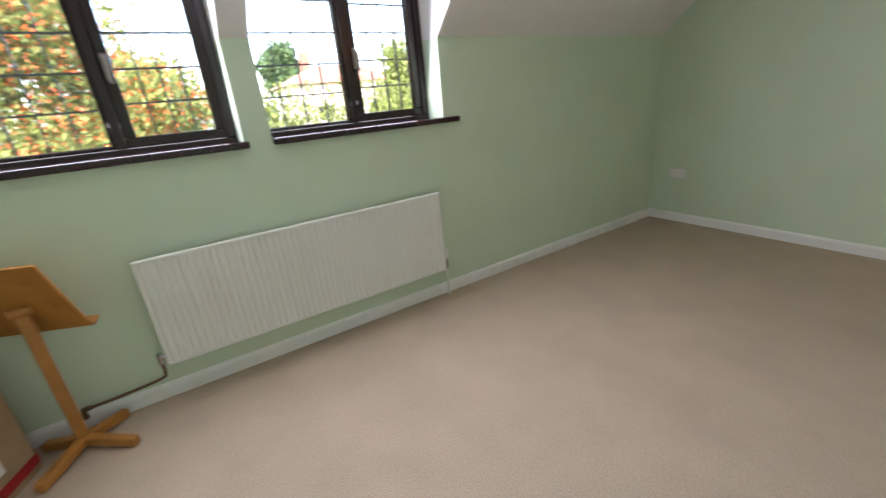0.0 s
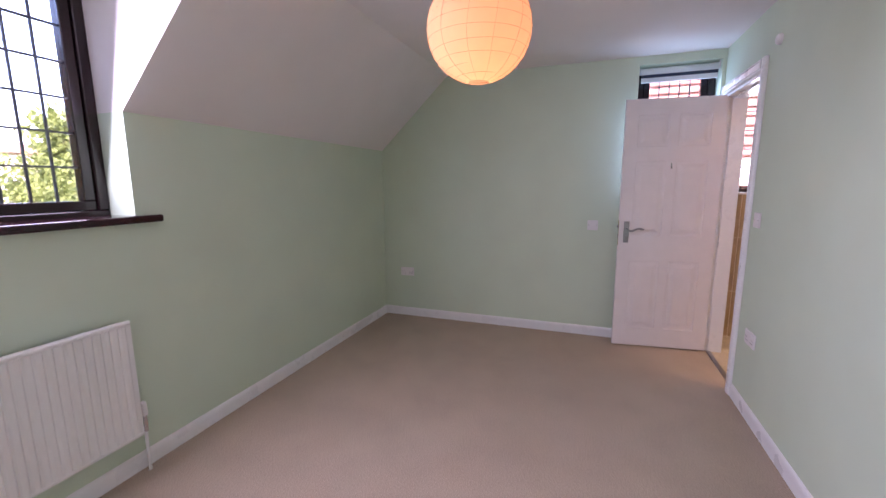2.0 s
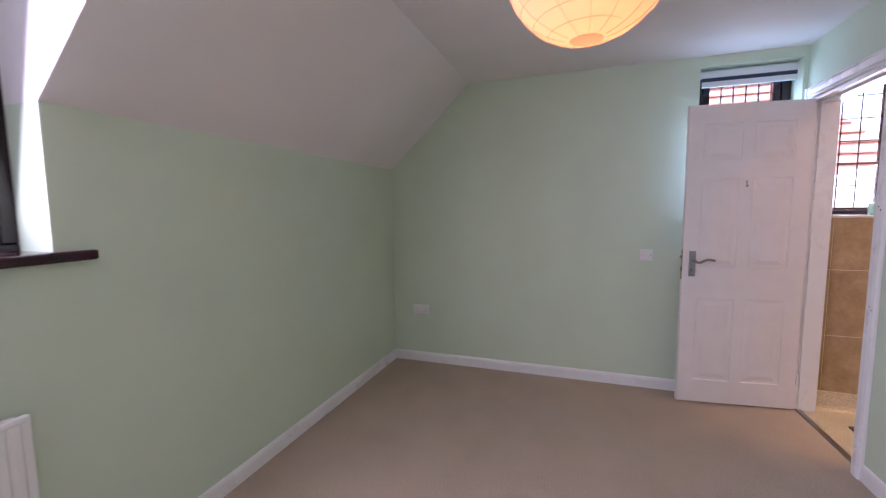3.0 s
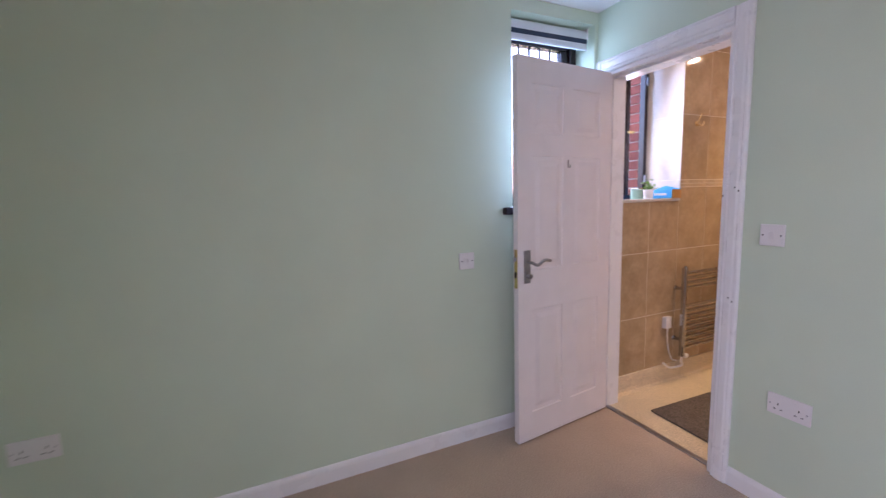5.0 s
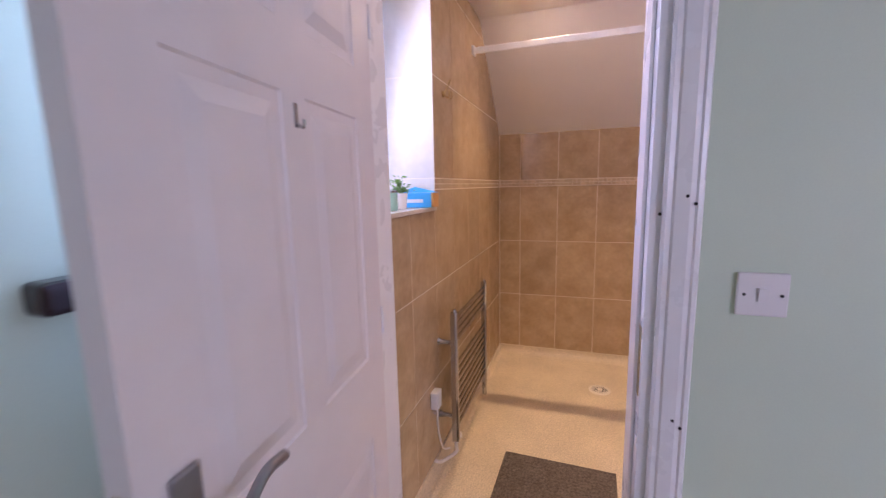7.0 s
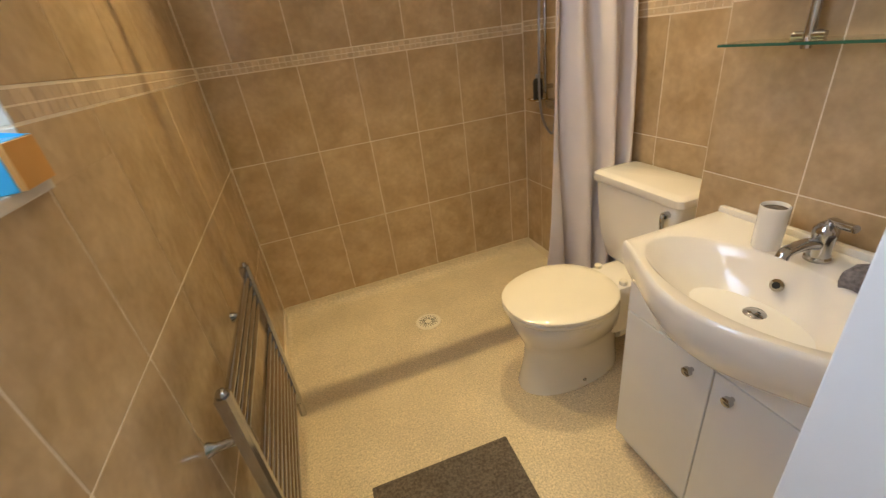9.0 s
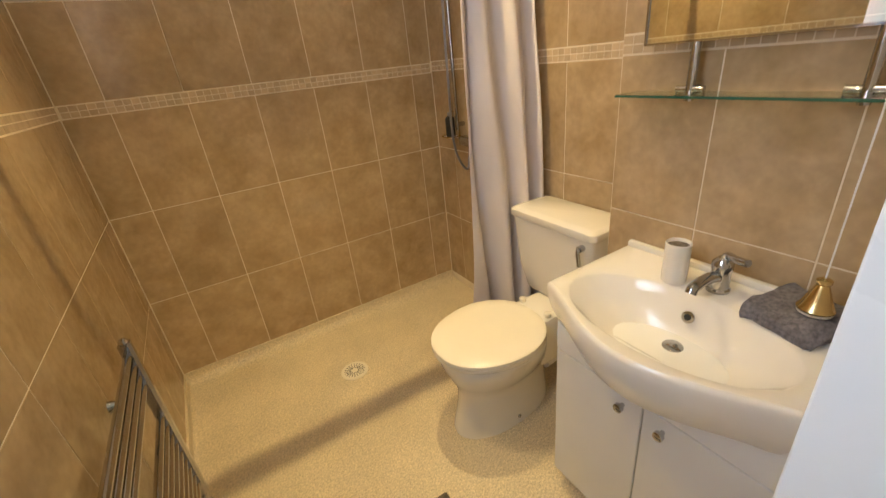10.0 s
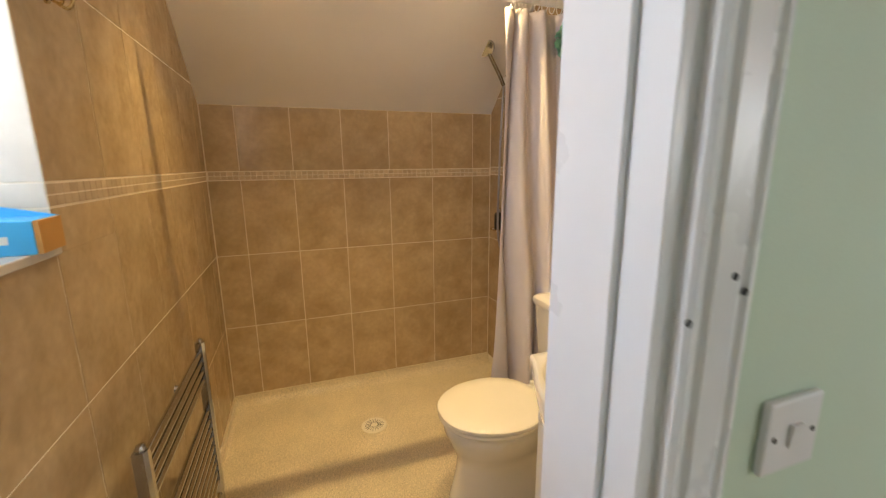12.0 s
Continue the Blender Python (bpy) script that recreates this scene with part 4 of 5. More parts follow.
# ---- mirror and glass shelf ----
mr = thing("wall_mirror", "rectangular silvered mirror hung on the tiled wall", "mirror", (0, 0, 0))
part("glass", boxes((-1.418, -1.412, -0.757, -0.325, 1.396, 1.98)), MIRROR, mr)
part("backing", boxes((XB + 0.009, -1.4185, -0.745, -0.337, 1.408, 1.97)), GROUT, mr)
for r in ((-1.4115, -1.4085, -0.757, -0.752, 1.396, 1.98), (-1.4115, -1.4085, -0.330, -0.325, 1.396, 1.98), (-1.4115, -1.4085, -0.7515, -0.3305, 1.396, 1.401)):
    part("bevel_edge", boxes(r), CHROME, mr, "ground glass edge")
sh = thing("glass_shelf", "clear glass shelf with a green edge on chrome posts", "shelf", (0, 0, 0))
gl = part("shelf", boxes((XB + 0.012, -1.365, -0.795, -0.205, 1.283, 1.289), bevel=0.001), SHELFGLASS, sh)
part("front_edge", boxes((-1.3648, -1.3630, -0.795, -0.205, 1.2832, 1.2888)), EDGEGLASS, sh, "dark green glass edge")
for y in (-0.640, -0.332):
    b = tube([(-1.428, y, 1.270), (-1.428, y, 1.405)], 0.010, None, 14)
    part("post", b, CHROME, sh, smooth=True)
    b = tube([(-1.428, y - 0.032, 1.296), (-1.428, y + 0.032, 1.296)], 0.0075, None, 10)
    tube([(-1.428, y, 1.296), (XB + 0.008, y, 1.296)], 0.008, b, 10)
    part("bracket", b, CHROME, sh, smooth=True)

# ---- shower: rail, curtain, riser, caddy, drain ----
cr = thing("shower_curtain_rail", "white curtain rail across the shower room", "curtain rail", (0, 0, 0))
RY, RZ = -1.42, 2.095
part("rail", boxes((XT + 0.012, -0.012, RY - 0.006, RY + 0.006, RZ, RZ + 0.034), bevel=0.003), GLOSS, cr)
for x in (XT + 0.010, -0.024):
    part("end_cap", boxes((x, x + 0.014, RY - 0.022, RY + 0.022, RZ - 0.008, RZ + 0.042), bevel=0.004), GLOSS, cr)
cu = thing("shower_curtain", "white polyester shower curtain gathered in long folds", "curtain", (0, 0, 0))
bm = bmesh.new()
NU, NV = 120, 46
grid = []
for j in range(NV + 1):
    v = j / NV
    z = RZ - 0.012 - v * 1.955
    row = []
    for i in range(NU + 1):
        u = i / NU
        wid0, wid1 = -1.362, -1.675
        spread = 0.90 + 0.22 * v
        x = wid0 + (wid1 - wid0) * u * spread + 0.028 * v
        amp = 0.024 + 0.020 * v
        ph = 2 * math.pi * (3.4 * u + 0.3 * math.sin(3.1 * v + 4 * u)) + 0.5 * math.sin(5 * v)
        y = RY - 0.035 - 0.045 * v + amp * math.sin(ph) + 0.16 * amp * math.sin(2.3 * ph + 1.5 * v) + 0.02 * noise.noise(Vector((u * 5, v * 3, 1))) + 0.15 * u * v ** 0.7
        x += 0.35 * amp * math.cos(ph * 0.93)
        row.append(bm.verts.new((max(x, XT + 0.015), y, z)))
    grid.append(row)
for a, b in zip(grid, grid[1:]):
    for i in range(NU):
        bm.faces.new((a[i], a[i + 1], b[i + 1], b[i]))
cloth = part("cloth", bm, CURTAIN, cu, smooth=True)
so = cloth.modifiers.new("thickness", "SOLIDIFY")
so.thickness = 0.0015
for k in range(8):
    x = -1.375 - k * 0.038
    part("ring", tube([(x, RY + 0.024 * math.cos(a * math.pi / 8), RZ + 0.008 + 0.034 * math.sin(a * math.pi / 8)) for a in range(17)], 0.002, None, 6), PLASTIC, cu)
lf = thing("bath_scrunch", "mint green mesh bath scrunch hanging on the wall", "sponge", (XT + 0.065, -1.375, 1.955))
bm = bmesh.new()
for k in range(46):
    d = Vector((random.gauss(0, 1), random.gauss(0, 1), random.gauss(0, 1))).normalized()
    c = d * 0.022
    s, t2 = d.orthogonal().normalized(), None
    t2 = d.cross(s)
    vs = []
    for q in range(10):
        a = q * 2 * math.pi / 10
        vs.append(bm.verts.new(c + 0.026 * (math.cos(a) * s + math.sin(a) * t2) * random.uniform(0.7, 1.1) + d * (0.030 + random.uniform(-0.008, 0.012)) * Vector((1, 1, 1.35)).length / 1.9))
    mid = bm.verts.new(c)
    for q in range(10):
        bm.faces.new((vs[q], vs[(q + 1) % 10], mid))
for v in bm.verts:
    v.co.z *= 1.35
part("mesh_ruffle", bm, LOOFAH, lf)
part("cord", tube(arc([(0, 0, 0.06), (-0.01, 0.01, 0.11), (-0.055, 0, 0.13)], 5), 0.002), PLASTIC, lf)

sr = thing("shower_riser", "chrome shower riser with a hand shower and hose", "shower", (0, 0, 0))
part("riser_rail", tube([(XT + 0.05, -1.975, 1.06), (XT + 0.05, -1.975, 1.93)], 0.0095, None, 14), CHROME, sr, smooth=True)
for z in (1.09, 1.90):
    part("wall_bracket", tube([(XT + 0.008, -1.975, z), (XT + 0.05, -1.975, z)], 0.012), CHROME, sr, smooth=True)
part("holder", tube([(XT + 0.05, -1.975, 1.87), (XT + 0.05, -1.975, 1.915)], 0.02, None, 16), PLASTIC, sr, "white slider holder", True)
hs = tube(arc([(XT + 0.075, -1.965, 1.87), (XT + 0.10, -1.965, 1.92), (XT + 0.15, -1.965, 2.0), (XT + 0.178, -1.965, 2.05)], 6), 0.0115, None, 14)
hand = part("handset", hs, CHROME, sr, "chrome hand shower", True)
part("rose", lathe([(0.020, 0.034), (0.046, 0.014), (0.054, 0.0), (0.051, -0.016), (0.042, -0.018)], (XT + 0.195, -1.965, 2.07), 24, None, Matrix.Rotation(radians(48), 4, "X") @ Matrix.Rotation(radians(-30), 4, "Y")), CHROME, hand, smooth=True)
part("hose", tube(arc([(XT + 0.075, -1.965, 1.87), (XT + 0.085, -1.96, 1.72), (XT + 0.10, -1.95, 1.4), (XT + 0.11, -1.93, 1.0), (XT + 0.06, -1.90, 0.86), (XT + 0.03, -1.90, 0.98)], 8), 0.0065, None, 10), STEEL, sr, smooth=True)
part("shower_valve", boxes((XT + 0.009, XT + 0.06, -1.97, -1.70, 0.98, 1.03), bevel=0.012), CHROME, sr, smooth=True)
cd = thing("soap_caddy", "small wall caddy holding a dark bottle", "caddy", (XT + 0.008, -2.07, 1.02))
b = tube(arc([(0.004, -0.04, 0.0), (0.07, -0.03, 0.0), (0.07, 0.05, 0.0), (0.004, 0.06, 0.0)], 6), 0.004, None, 8)
tube([(0.004, -0.03, 0.0), (0.004, -0.03, 0.13), (0.004, 0.05, 0.13), (0.004, 0.05, 0.0)], 0.004, b, 8)
part("frame", b, BRASS, cd, smooth=True)
part("tray", boxes((0.0, 0.07, -0.035, 0.055, -0.006, -0.002), bevel=0.0015), PLASTIC, cd)
bo = thing("shampoo_bottle", "black plastic bottle standing in the wall caddy", "bottle", (XT + 0.043, -2.06, 1.0188))
part("body", lathe([(0.024, 0), (0.026, 0.004), (0.026, 0.095), (0.018, 0.107), (0.010, 0.11)], (0, 0, 0), 18), SLOT, bo, smooth=True)
part("cap", lathe([(0.012, 0.1102), (0.012, 0.128), (0.009, 0.13)], (0, 0, 0), 16), STEEL, bo, smooth=True)
dn = thing("floor_drain", "round slotted cream floor drain in the shower", "drain", (-0.763, -1.79, 0.0012))
part("ring", lathe([(0.070, 0), (0.070, 0.003), (0.066, 0.0045), (0.056, 0.004)], (0, 0, 0), 40), SEATW, dn)
for k in range(20):
    b = boxes((0.018, 0.053, -0.0012, 0.0012, 0.0041, 0.0052))
    b.transform(Matrix.Rotation(k * math.pi / 10, 4, "Z"))
    part("slot", b, SLOT, dn)

# ---- ceiling spots and wall hook ----
# the third spot is unseen, added with a dim beam for the curtain front
SPOTS = ((-0.40, -1.412, 1.0), (-1.20, -1.412, 1.0), (-0.80, -0.62, 0.28))
for sx, sy, share in SPOTS:
    dl = thing("downlight", "round chrome recessed ceiling downlight, lit", "ceiling light", (sx, sy, CEIL + 0.012))
    part("bezel", lathe([(0.030, -0.004), (0.043, -0.004), (0.045, -0.001), (0.045, -0.0005)], (0, 0, 0), 28), CHROME, dl, smooth=True)
    part("lens", lathe([(0.028, -0.006), (0.028, -0.0045)], (0, 0, 0), 24), glow("spot_glow", (1, 0.75, 0.42), 25), dl, "lit warm lens")
    lamp("downlight_beam", "SPOT", SPOT * share, look((sx, sy, CEIL + 0.001), (sx + 0.001, sy, 0)), (1, 0.735, 0.31), radius=0.004, cone=88)

hk = thing("robe_hook", "brass double robe hook on the tiled wall", "hook", (-0.0028, -0.887, 1.775))
part("plate", lathe([(0.016, 0), (0.016, 0.004), (0.010, 0.006)], (0, 0, 0), 16, None, Matrix.Rotation(radians(-90), 4, "Y")), BRASS, hk, smooth=True)
for s in (-1, 1):
    part("prong", tube(arc([(-0.004, 0, 0.0), (-0.028, s * 0.012, -0.018), (-0.038, s * 0.02, -0.004), (-0.036, s * 0.022, 0.012)], 5), 0.0035, None, 8), BRASS, hk, smooth=True)
part("upper_prong", tube(arc([(-0.004, 0, 0.0), (-0.02, 0, 0.025), (-0.036, 0, 0.06)], 5), 0.0035, None, 8), BRASS, hk, smooth=True)

# ---- on the bathroom sill ----
SZ = BW[2] + 0.0185
tb = thing("tissue_box", "opened blue tissue box with an orange card inside", "box", (0.055, -0.683, SZ), rz=4)
part("body", boxes((-0.075, 0.10, -0.045, 0.045, 0, 0.06), bevel=0.002), BLUEBOX, tb)
part("open_end", boxes((-0.0835, -0.0755, -0.044, 0.044, 0.001, 0.059)), ORANGECARD, tb, "bare orange-brown card end")
f = prism([(-0.084, 0.0605), (0.02, 0.085), (0.10, 0.0605)], "y", -0.040, -0.037)
part("flap", f, BLUEBOX, tb)
part("lettering", boxes((-0.04, 0.05, 0.0455, 0.0462, 0.02, 0.034)), PAPERLABEL, tb, "white printed bar")
pp = thing("pot_plant", "small bright green plant in a white pot", "plant", (0.075, -0.545, SZ))
part("pot", lathe([(0.026, 0), (0.028, 0.003), (0.034, 0.058), (0.033, 0.061), (0.030, 0.058), (0.028, 0.045), (0.004, 0.044)], (0, 0, 0), 24), CERAMIC, pp, smooth=True)
bm = bmesh.new()
for k in range(90):
    a, e, r = random.uniform(0, 6.28), random.uniform(0.15, 1.5), random.uniform(0.02, 0.075)
    c = Vector((r * math.cos(a) * math.cos(e) * 0.9, r * math.sin(a) * math.cos(e) * 0.9, 0.06 + r * math.sin(e)))
    d = Vector((math.cos(a), math.sin(a), 0.5)).normalized()
    s = d.cross(Vector((0, 0, 1))).normalized()
    ln, wd = random.uniform(0.012, 0.024), random.uniform(0.004, 0.007)
    up = s.cross(d) * 0.003
    q = [bm.verts.new(p) for p in (c - d * ln * 0.5, c + s * wd + up, c + d * ln * 0.6 - up, c - s * wd + up)]
    bm.faces.new(q)
    if k % 3 == 0:
        tube([(0, 0, 0.045), c], 0.0009, bm, 4)
part("foliage", bm, LEAF, pp)
cn = thing("candle_jar", "mint green glass candle jar", "candle", (0.07, -0.43, SZ))
part("jar", lathe([(0.036, 0), (0.038, 0.004), (0.038, 0.070), (0.034, 0.072), (0.033, 0.060), (0.004, 0.058)], (0, 0, 0), 28), CANDLE, cn, smooth=True)
part("rim", lathe([(0.039, 0.066), (0.039, 0.073), (0.036, 0.074), (0.036, 0.066)], (0, 0, 0), 28), CHROME, cn, smooth=True)


# ---- outside ----
GZ = -2.75
structure("ground", boxes((-160, 160, -160, 160, GZ - 0.5, GZ)), GRASS, "garden lawn reaching into the distance", "lawn")


def leaf_mass(name, label, category, parent_kind, blobs, count, size, material, seed, extra=None):
    """Foliage as many small leaves spread through uneven clumps."""
    rnd = random.Random(seed)
    verts, faces = [], []
    for _ in range(count):
        c, r = rnd.choice(blobs)
        d = Vector((rnd.gauss(0, 1), rnd.gauss(0, 1), rnd.gauss(0, 1))).normalized()
        q = rnd.random() ** 0.35
        p = Vector(c) + Vector((d.x * r[0], d.y * r[1], d.z * r[2])) * q * rnd.uniform(0.75, 1.12)
        if p.z < GZ + 0.05:
            continue
        n1 = Vector((rnd.gauss(0, 1), rnd.gauss(0, 1), rnd.gauss(0, 1))).normalized()
        s = n1.orthogonal().normalized()
        t = n1.cross(s)
        k = size * rnd.uniform(0.6, 1.4)
        i = len(verts)
        verts += [p - s * k, p + t * k * 0.5 + n1 * k * 0.15, p + s * k, p - t * k * 0.5 + n1 * k * 0.15]
        faces.append((i, i + 1, i + 2, i + 3))
    me = bpy.data.meshes.new(name)
    me.from_pydata(verts, [], faces)
    me.materials.append(material)
    return new(name, me)


def tree(name, label, at, height, spread, count, material, seed, leaf=0.10, berries=0):
    rnd = random.Random(seed)
    ob = thing(name, label, "tree", (0, 0, 0))
    x, y = at
    bm = tube([(x, y, GZ), (x + 0.1, y, GZ + height * 0.3), (x, y + 0.1, GZ + height * 0.7)], 0.2, None, 10, [spread * 0.09, spread * 0.065, spread * 0.03])
    blobs = []
    for k in range(16):
        a, h = rnd.uniform(0, 6.28), rnd.uniform(0.35, 0.95)
        r = spread * (1.1 - 0.6 * h) * rnd.uniform(0.4, 1.0)
        c = (x + r * math.cos(a), y + r * math.sin(a), GZ + height * h)
        tube([(x, y, GZ + height * h * 0.6), c], 0.05, bm, 6, [spread * 0.03, spread * 0.008])
        s = spread * rnd.uniform(0.28, 0.5)
        blobs.append((c, (s, s, s * 0.8)))
    part("trunk", bm, BARK, ob)
    cw = leaf_mass("crown", "", "", "", blobs, count, leaf, material, seed)
    cw.parent = ob
    if berries:
        bb = leaf_mass("blossom", "", "", "", [(c, (r[0] * 1.05, r[1] * 1.05, r[2] * 1.05)) for c, r in blobs], berries, leaf * 0.62, BERRY, seed + 1)
        bb.parent = ob
        tagged(bb, "clusters of orange-red berries")
    return ob


tree("berry_tree", "garden tree covered with orange-red berries", (-5.3, 7.6), 5.9, 2.3, 48000, FOLIAGE, 5, 0.042, 24000)
tree("garden_tree", "broad green garden tree behind the hedge", (5.9, 40.0), 9.9, 3.0, 9000, TREELEAF, 8, 0.2)
tree("garden_tree", "tall grey-green garden tree with an open crown", (3.3, 13.5), 6.6, 1.7, 6000, FOLIAGE, 9, 0.10)
tree("garden_tree", "tall green garden tree beyond the lawn", (-13.0, 20.0), 8.6, 3.6, 9000, TREELEAF, 11, 0.16)
tree("garden_tree", "leafy tree beside the next garden", (6.4, 17.0), 6.8, 2.8, 9000, FOLIAGE, 12, 0.12)
for k, (hx, hy) in enumerate(((-9, 10.5), (-6, 11.0), (-3, 11.4), (0, 11.6), (3, 11.4), (6, 11.6))):
    hb = leaf_mass("hedge", "", "", "", [((hx + dx, hy + 0.2 * math.sin(dx * 3), GZ + 1.3 + 0.78 * (q % 4) + 0.15 * math.sin(q + k)), (0.85, 0.8, 1.3)) for q, dx in enumerate((-1.5, -1.3, -1.1, -0.9, -0.7, -0.5, -0.3, -0.1, 0.1, 0.3, 0.5, 0.7, 0.9, 1.1, 1.3, 1.5))], 15000, 0.06, FOLIAGE, 30 + k)
    tagged(hb, "clipped yellow-green garden hedge", "hedge", "garden hedges", "stuff")


def house(label, at, w, d, eave, ridge, rz):
    ob = thing("house", label, "house", (*at, GZ), rz=rz)
    wl = part("wall", boxes((-w / 2, w / 2, -d / 2, d / 2, 0, eave)), RENDERED, ob)
    o = 0.35
    bm = bmesh.new()
    b4 = [bm.verts.new(p) for p in ((-w / 2 - o, -d / 2 - o, eave), (w / 2 + o, -d / 2 - o, eave), (w / 2 + o, d / 2 + o, eave), (-w / 2 - o, d / 2 + o, eave))]
    t2 = [bm.verts.new(p) for p in ((-w / 2 + d / 2.4, 0, ridge), (w / 2 - d / 2.4, 0, ridge))]
    for f in ((b4[0], b4[1], t2[1], t2[0]), (b4[2], b4[3], t2[0], t2[1]), (b4[1], b4[2], t2[1]), (b4[3], b4[0], t2[0]), (b4[3], b4[2], b4[1], b4[0])):
        bm.faces.new(f)
    roof = part("roof", bm, ROOFTILE, ob)
    nrow = 22
    for k in range(nrow):
        t = (k + 0.5) / nrow
        for s in (-1, 1):
            x0 = (-w / 2 - o) * (1 - t) + (-w / 2 + d / 2.4) * t
            yy, zz = s * (d / 2 + o) * (1 - t), eave + (ridge - eave) * t
            part("tile_course", boxes((x0, -x0, yy - 0.09, yy + 0.09, zz - 0.015, zz + 0.03)), ROOFTILE, roof)
    part("chimney", boxes((-w / 4 - 0.3, -w / 4 + 0.3, -0.3, 0.3, ridge - 0.9, ridge + 0.9), bevel=0.02), BRICK, roof)
    for wx in (-w / 4, w / 4):
        for wz in (1.0, 3.4):
            if wz + 1.2 < eave:
                wn = part("window", boxes((wx - 0.6, wx + 0.6, -d / 2 - 0.06, -d / 2 + 0.05, wz, wz + 1.1)), PLASTIC, ob)
                part("pane", boxes((wx - 0.52, wx - 0.03, -d / 2 - 0.07, -d / 2 - 0.061, wz + 0.08, wz + 1.02)), SLOT, wn)
                part("pane", boxes((wx + 0.03, wx + 0.52, -d / 2 - 0.07, -d / 2 - 0.061, wz + 0.08, wz + 1.02)), SLOT, wn)
    return ob


house("distant cream house with a hipped red-tiled roof", (7.9, 34), 8, 6, 5.9, 7.3, 0)
house("neighbouring house with a long red-tiled roof", (11.5, 1.2), 14, 8, 3.6, 9.2, 90)
house("distant house with a red-tiled roof behind a tree", (-8.5, 42), 9, 6, 3.0, 5.4, 10)

# brick wing outside the bathroom window
wing = structure("wall_brick_wing", boxes((0.31, 0.66, -1.35, -1.02, GZ, 3.0)), MORTAR, "red brick side wall of the house wing", "wall")
bmesh_brick = boxes((-0.1065, 0.1065, 0.0, 0.010, -0.0325, 0.0325), bevel=0.002)
bmesh.ops.recalc_face_normals(bmesh_brick, faces=bmesh_brick.faces)
brick_me = bpy.data.meshes.new("brick")
bmesh_brick.to_mesh(brick_me)
bmesh_brick.free()
brick_me.materials.append(BRICK)
for r in range(20):
    for x, w in (((0.43, 1), (0.602, 0.47)), ((0.373, 0.47), (0.5425, 1)))[r % 2]:
        ob = new("brick", brick_me)
        ob.parent = wing
        ob.location = (x, -1.02, 0.95 + r * 0.075)
        ob.scale = (w, 1, 1)


# ---- wall tiles: pieces of the bathroom walls ----
def cut(rects, hole):
    out = []
    for a0, a1, b0, b1 in rects:
        c0, c1, d0, d1 = hole
        if a1 <= c0 or a0 >= c1 or b1 <= d0 or b0 >= d1:
            out.append((a0, a1, b0, b1))
            continue
        if b0 < d0:
            out.append((a0, a1, b0, d0))
        if b1 > d1:
            out.append((a0, a1, d1, b1))
        lo, hi = max(b0, d0), min(b1, d1)
        if a0 < c0:
            out.append((a0, c0, lo, hi))
        if a1 > c1:
            out.append((c1, a1, lo, hi))
    return out


def under(poly, line):
    """Keeps the side of line (a, b, c) where a*u + b*z <= c."""
    a, b, c = line
    out = []
    for p, q in zip(poly, poly[1:] + poly[:1]):
        fp, fq = a * p[0] + b * p[1] - c, a * q[0] + b * q[1] - c
        if fp <= 0:
            out.append(p)
        if fp * fq < 0:
            t = fp / (fp - fq)
            out.append((p[0] + (q[0] - p[0]) * t, p[1] + (q[1] - p[1]) * t))
    return out


def lay(wall, axis, face, sgn, us, zs, material=TILE, holes=(), line=None, gap=0.0019, thick=0.0013, name="tile"):
    """Tiles on a wall plane: axis 'x' is a plane x = face with u along y, 'y' a plane y = face with u along x."""
    for u0, u1 in zip(us, us[1:]):
        for z0, z1 in zip(zs, zs[1:]):
            rects = [(min(u0, u1) + gap, max(u0, u1) - gap, z0 + gap, z1 - gap)]
            for h in holes:
                rects = cut(rects, h)
            for a0, a1, b0, b1 in rects:
                if a1 - a0 < 0.006 or b1 - b0 < 0.006:
                    continue
                poly = [(a0, b0), (a1, b0), (a1, b1), (a0, b1)]
                if line:
                    poly = under(poly, line)
                if len(poly) < 3:
                    continue
                cu_, cz_ = sum(p[0] for p in poly) / len(poly), sum(p[1] for p in poly) / len(poly)
                rings = []
                for inset, h in ((0, 0.0), (0, thick - 0.0006), (0.0008, thick)):
                    ring = []
                    for u, z in poly:
                        uu = u + (inset if u < cu_ else -inset)
                        zz = z + (inset if z < cz_ else -inset)
                        ring.append((face + sgn * h, uu, zz) if axis == "x" else (uu, face + sgn * h, zz))
                    rings.append(ring)
                bm = loft(rings)
                ctr = Vector((face, cu_, cz_)) if axis == "x" else Vector((cu_, face, cz_))
                bm.transform(Matrix.Translation(-ctr))
                ob = link_mesh(name, bm, material, wall)
                ob.location = ctr


ZR = (0.056, 0.497, 0.930)
B0, B1 = 1.352, 1.402
TOP = (B1, 1.832, 2.262, CEIL + 0.012)
dy, dz = -1.64 - BACK, CEIL + 0.012 - 1.75
sl = (-dz, dy, -dz * BACK + dy * 1.75)          # the line of the sloping ceiling on the side walls
hole = (BW[0] + 0.0, BW[1] - 0.0, BW[2] - 0.0, BW[3])
yl = [-0.116, -0.19, -0.468, -0.748, -1.028, -1.308, -1.588, -1.868, -2.148, BACK + 0.003]
lay(bath_east, "x", 0.0, -1, yl, ZR + (B0,), holes=(hole,))
lay(bath_east, "x", 0.0, -1, yl, TOP, holes=(hole,), line=sl)
xl = [-0.003, -0.165, -0.445, -0.725, -1.005, -1.285, -1.565, XT + 0.003]
lay(bath_far, "y", BACK, 1, xl, ZR + (B0,))
lay(bath_far, "y", BACK, 1, xl, (B1, 1.7495))
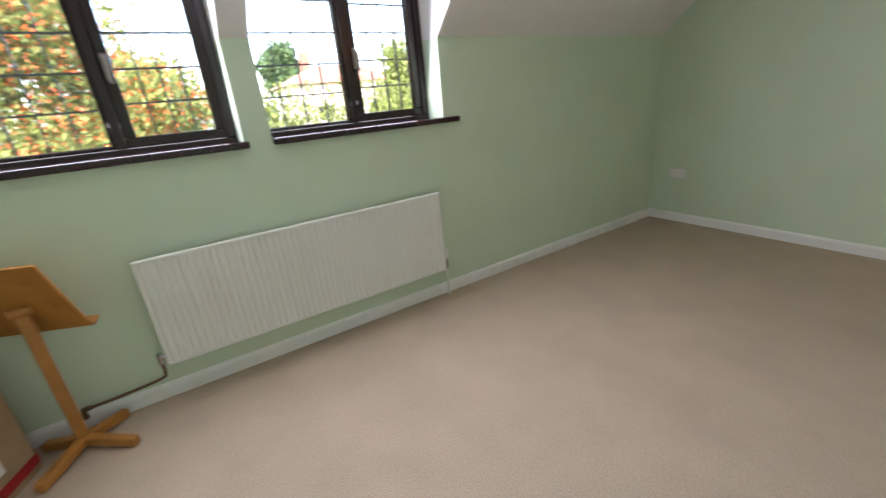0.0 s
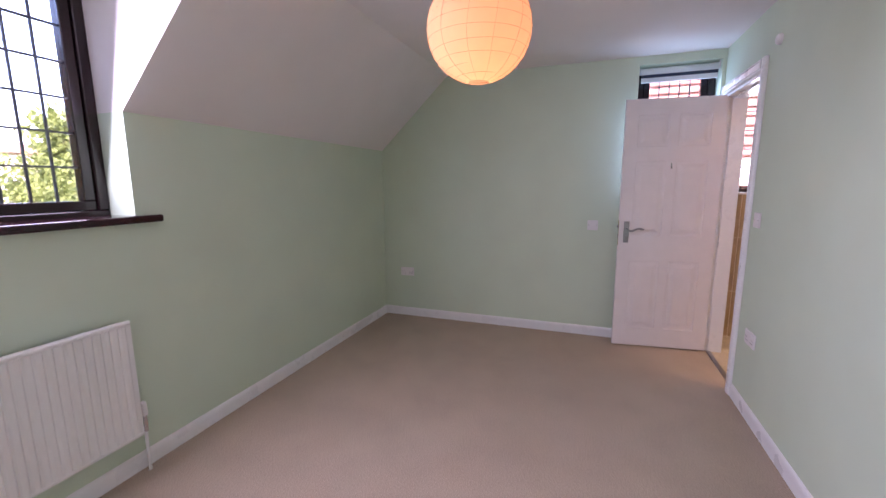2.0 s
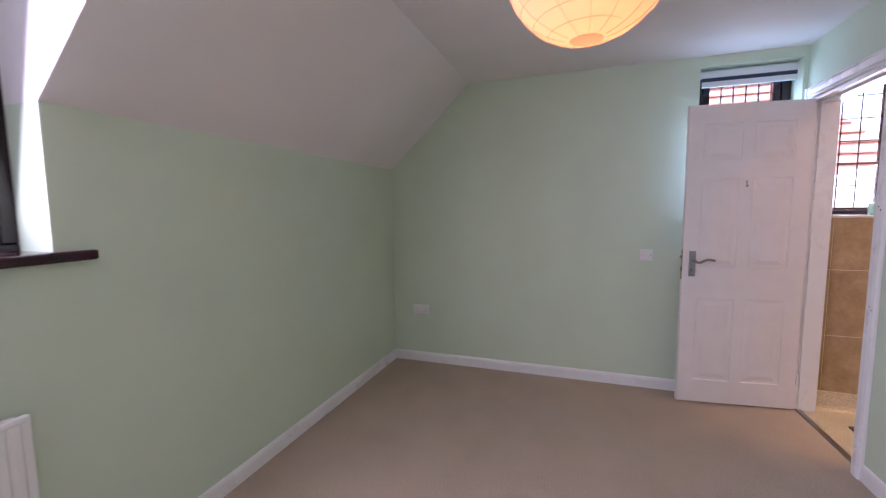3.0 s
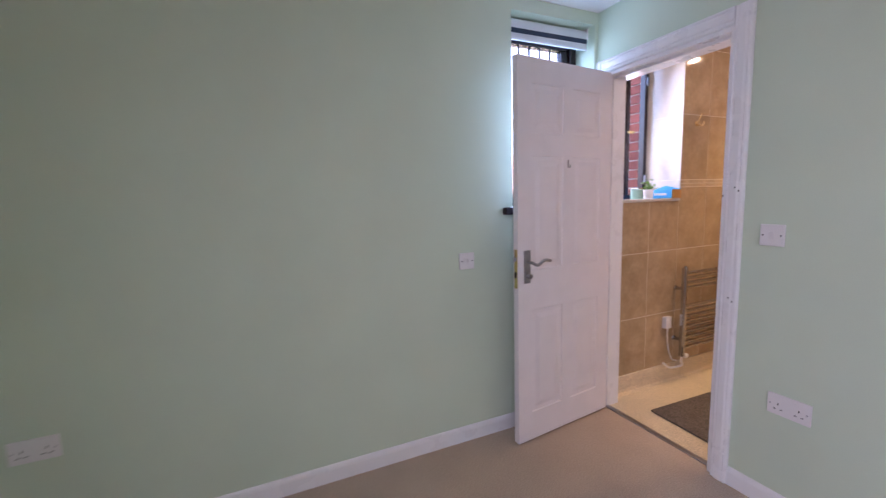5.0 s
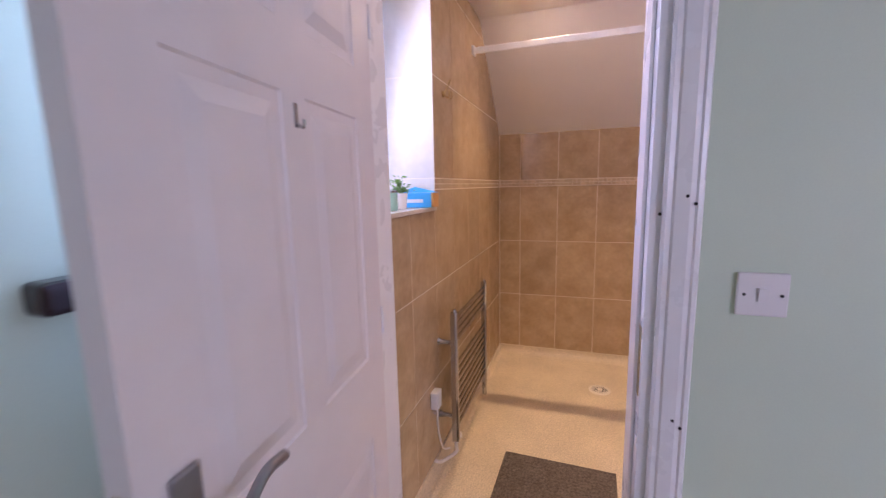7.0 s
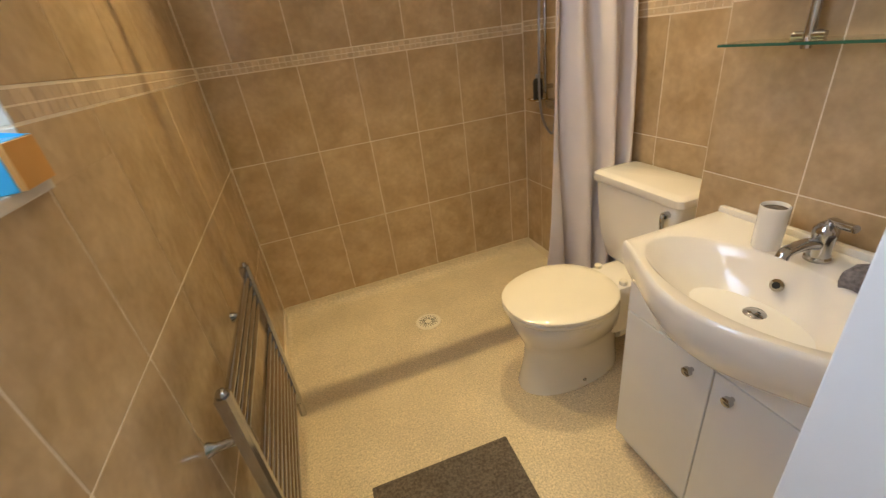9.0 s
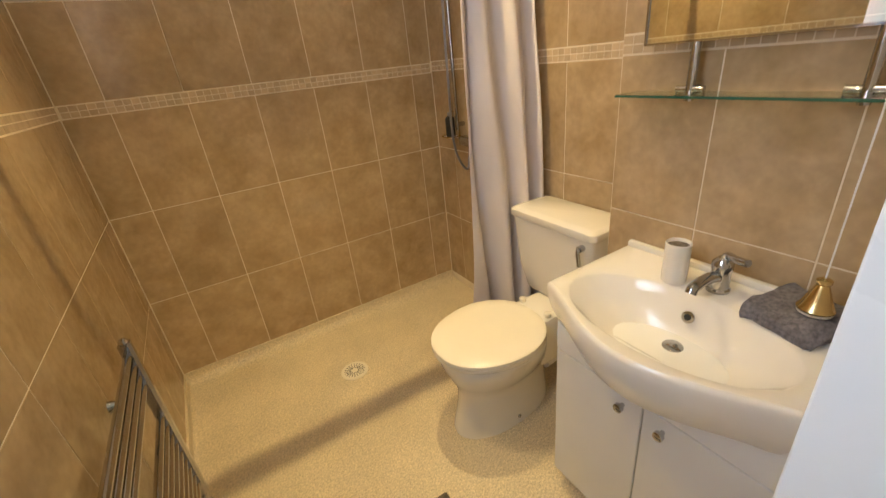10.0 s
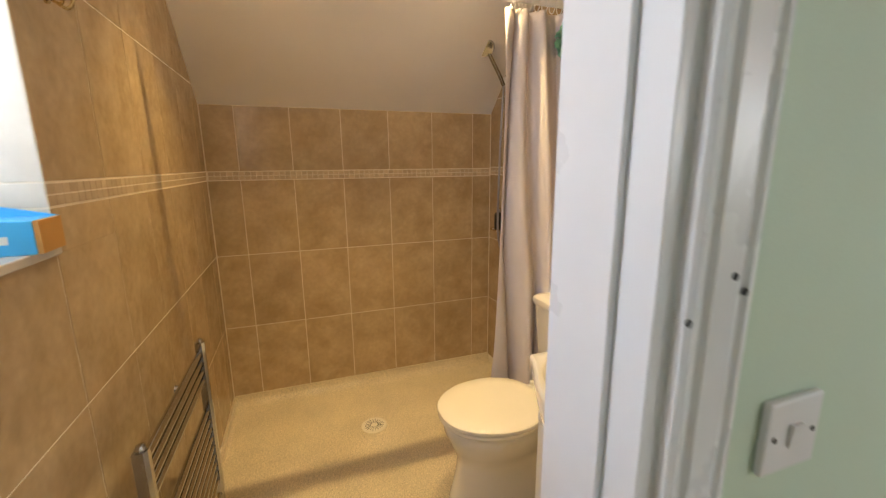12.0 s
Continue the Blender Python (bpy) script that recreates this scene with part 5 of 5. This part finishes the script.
yr = [BOXY - 0.001, -0.985, -1.263, -1.543, -1.823, -2.103, BACK + 0.003]
lay(bath_west, "x", XT, 1, yr, ZR + (B0 + 0.008,))
lay(bath_west, "x", XT, 1, yr, (B1 + 0.008,) + TOP[1:], line=sl)
yb = [-0.116, -0.337, -0.597, BOXY]
lay(bath_box, "x", XB, 1, yb, (0.06, 0.505, 0.938, 1.376))
lay(bath_box, "x", XB, 1, yb, (1.426, 1.86, CEIL))
# reveal of the bathroom window, in the overlit tile colour
for nm, y, s in (("reveal", BW[0], 1), ("reveal", BW[1], -1)):
    lay(bath_east, "y", y, s, [-0.001, 0.239], (BW[2] + 0.02, 1.352, 1.402, 1.832, BW[3] - 0.009), PALETILE)


def mosaic(wall, axis, face, sgn, u0, u1, z0, z1):
    """Two rows of small mosaic pieces, one mesh shared by all."""
    n = max(1, round((u1 - u0) / 0.030))
    w, h = (u1 - u0) / n, (z1 - z0 - 0.004) / 2
    g = 0.0014
    bm = boxes((0, 0.0013, -w / 2 + g, w / 2 - g, -h / 2 + g, h / 2 - g)) if axis == "x" else boxes((-w / 2 + g, w / 2 - g, 0, 0.0013, -h / 2 + g, h / 2 - g))
    if sgn < 0:
        bm.transform(Matrix.Diagonal((-1, 1, 1, 1)))
    bmesh.ops.recalc_face_normals(bm, faces=bm.faces)
    me = bpy.data.meshes.new("mosaic_tile")
    bm.to_mesh(me)
    bm.free()
    me.materials.append(MOSAIC)
    for i in range(n):
        for j in range(2):
            ob = new("mosaic_tile", me)
            ob.parent = wall
            u, z = u0 + (i + 0.5) * w, z0 + 0.002 + (j + 0.5) * h
            ob.location = (face, u, z) if axis == "x" else (u, face, z)


mosaic(bath_far, "y", BACK, 1, XT + 0.009, -0.009, B0, B1)
mosaic(bath_east, "x", 0.0, -1, BACK + 0.009, BW[0], B0, B1)
mosaic(bath_west, "x", XT, 1, BACK + 0.009, BOXY, B0 + 0.008, B1 + 0.008)
mosaic(bath_box, "x", XB, 1, BOXY, -0.116, 1.376, 1.426)
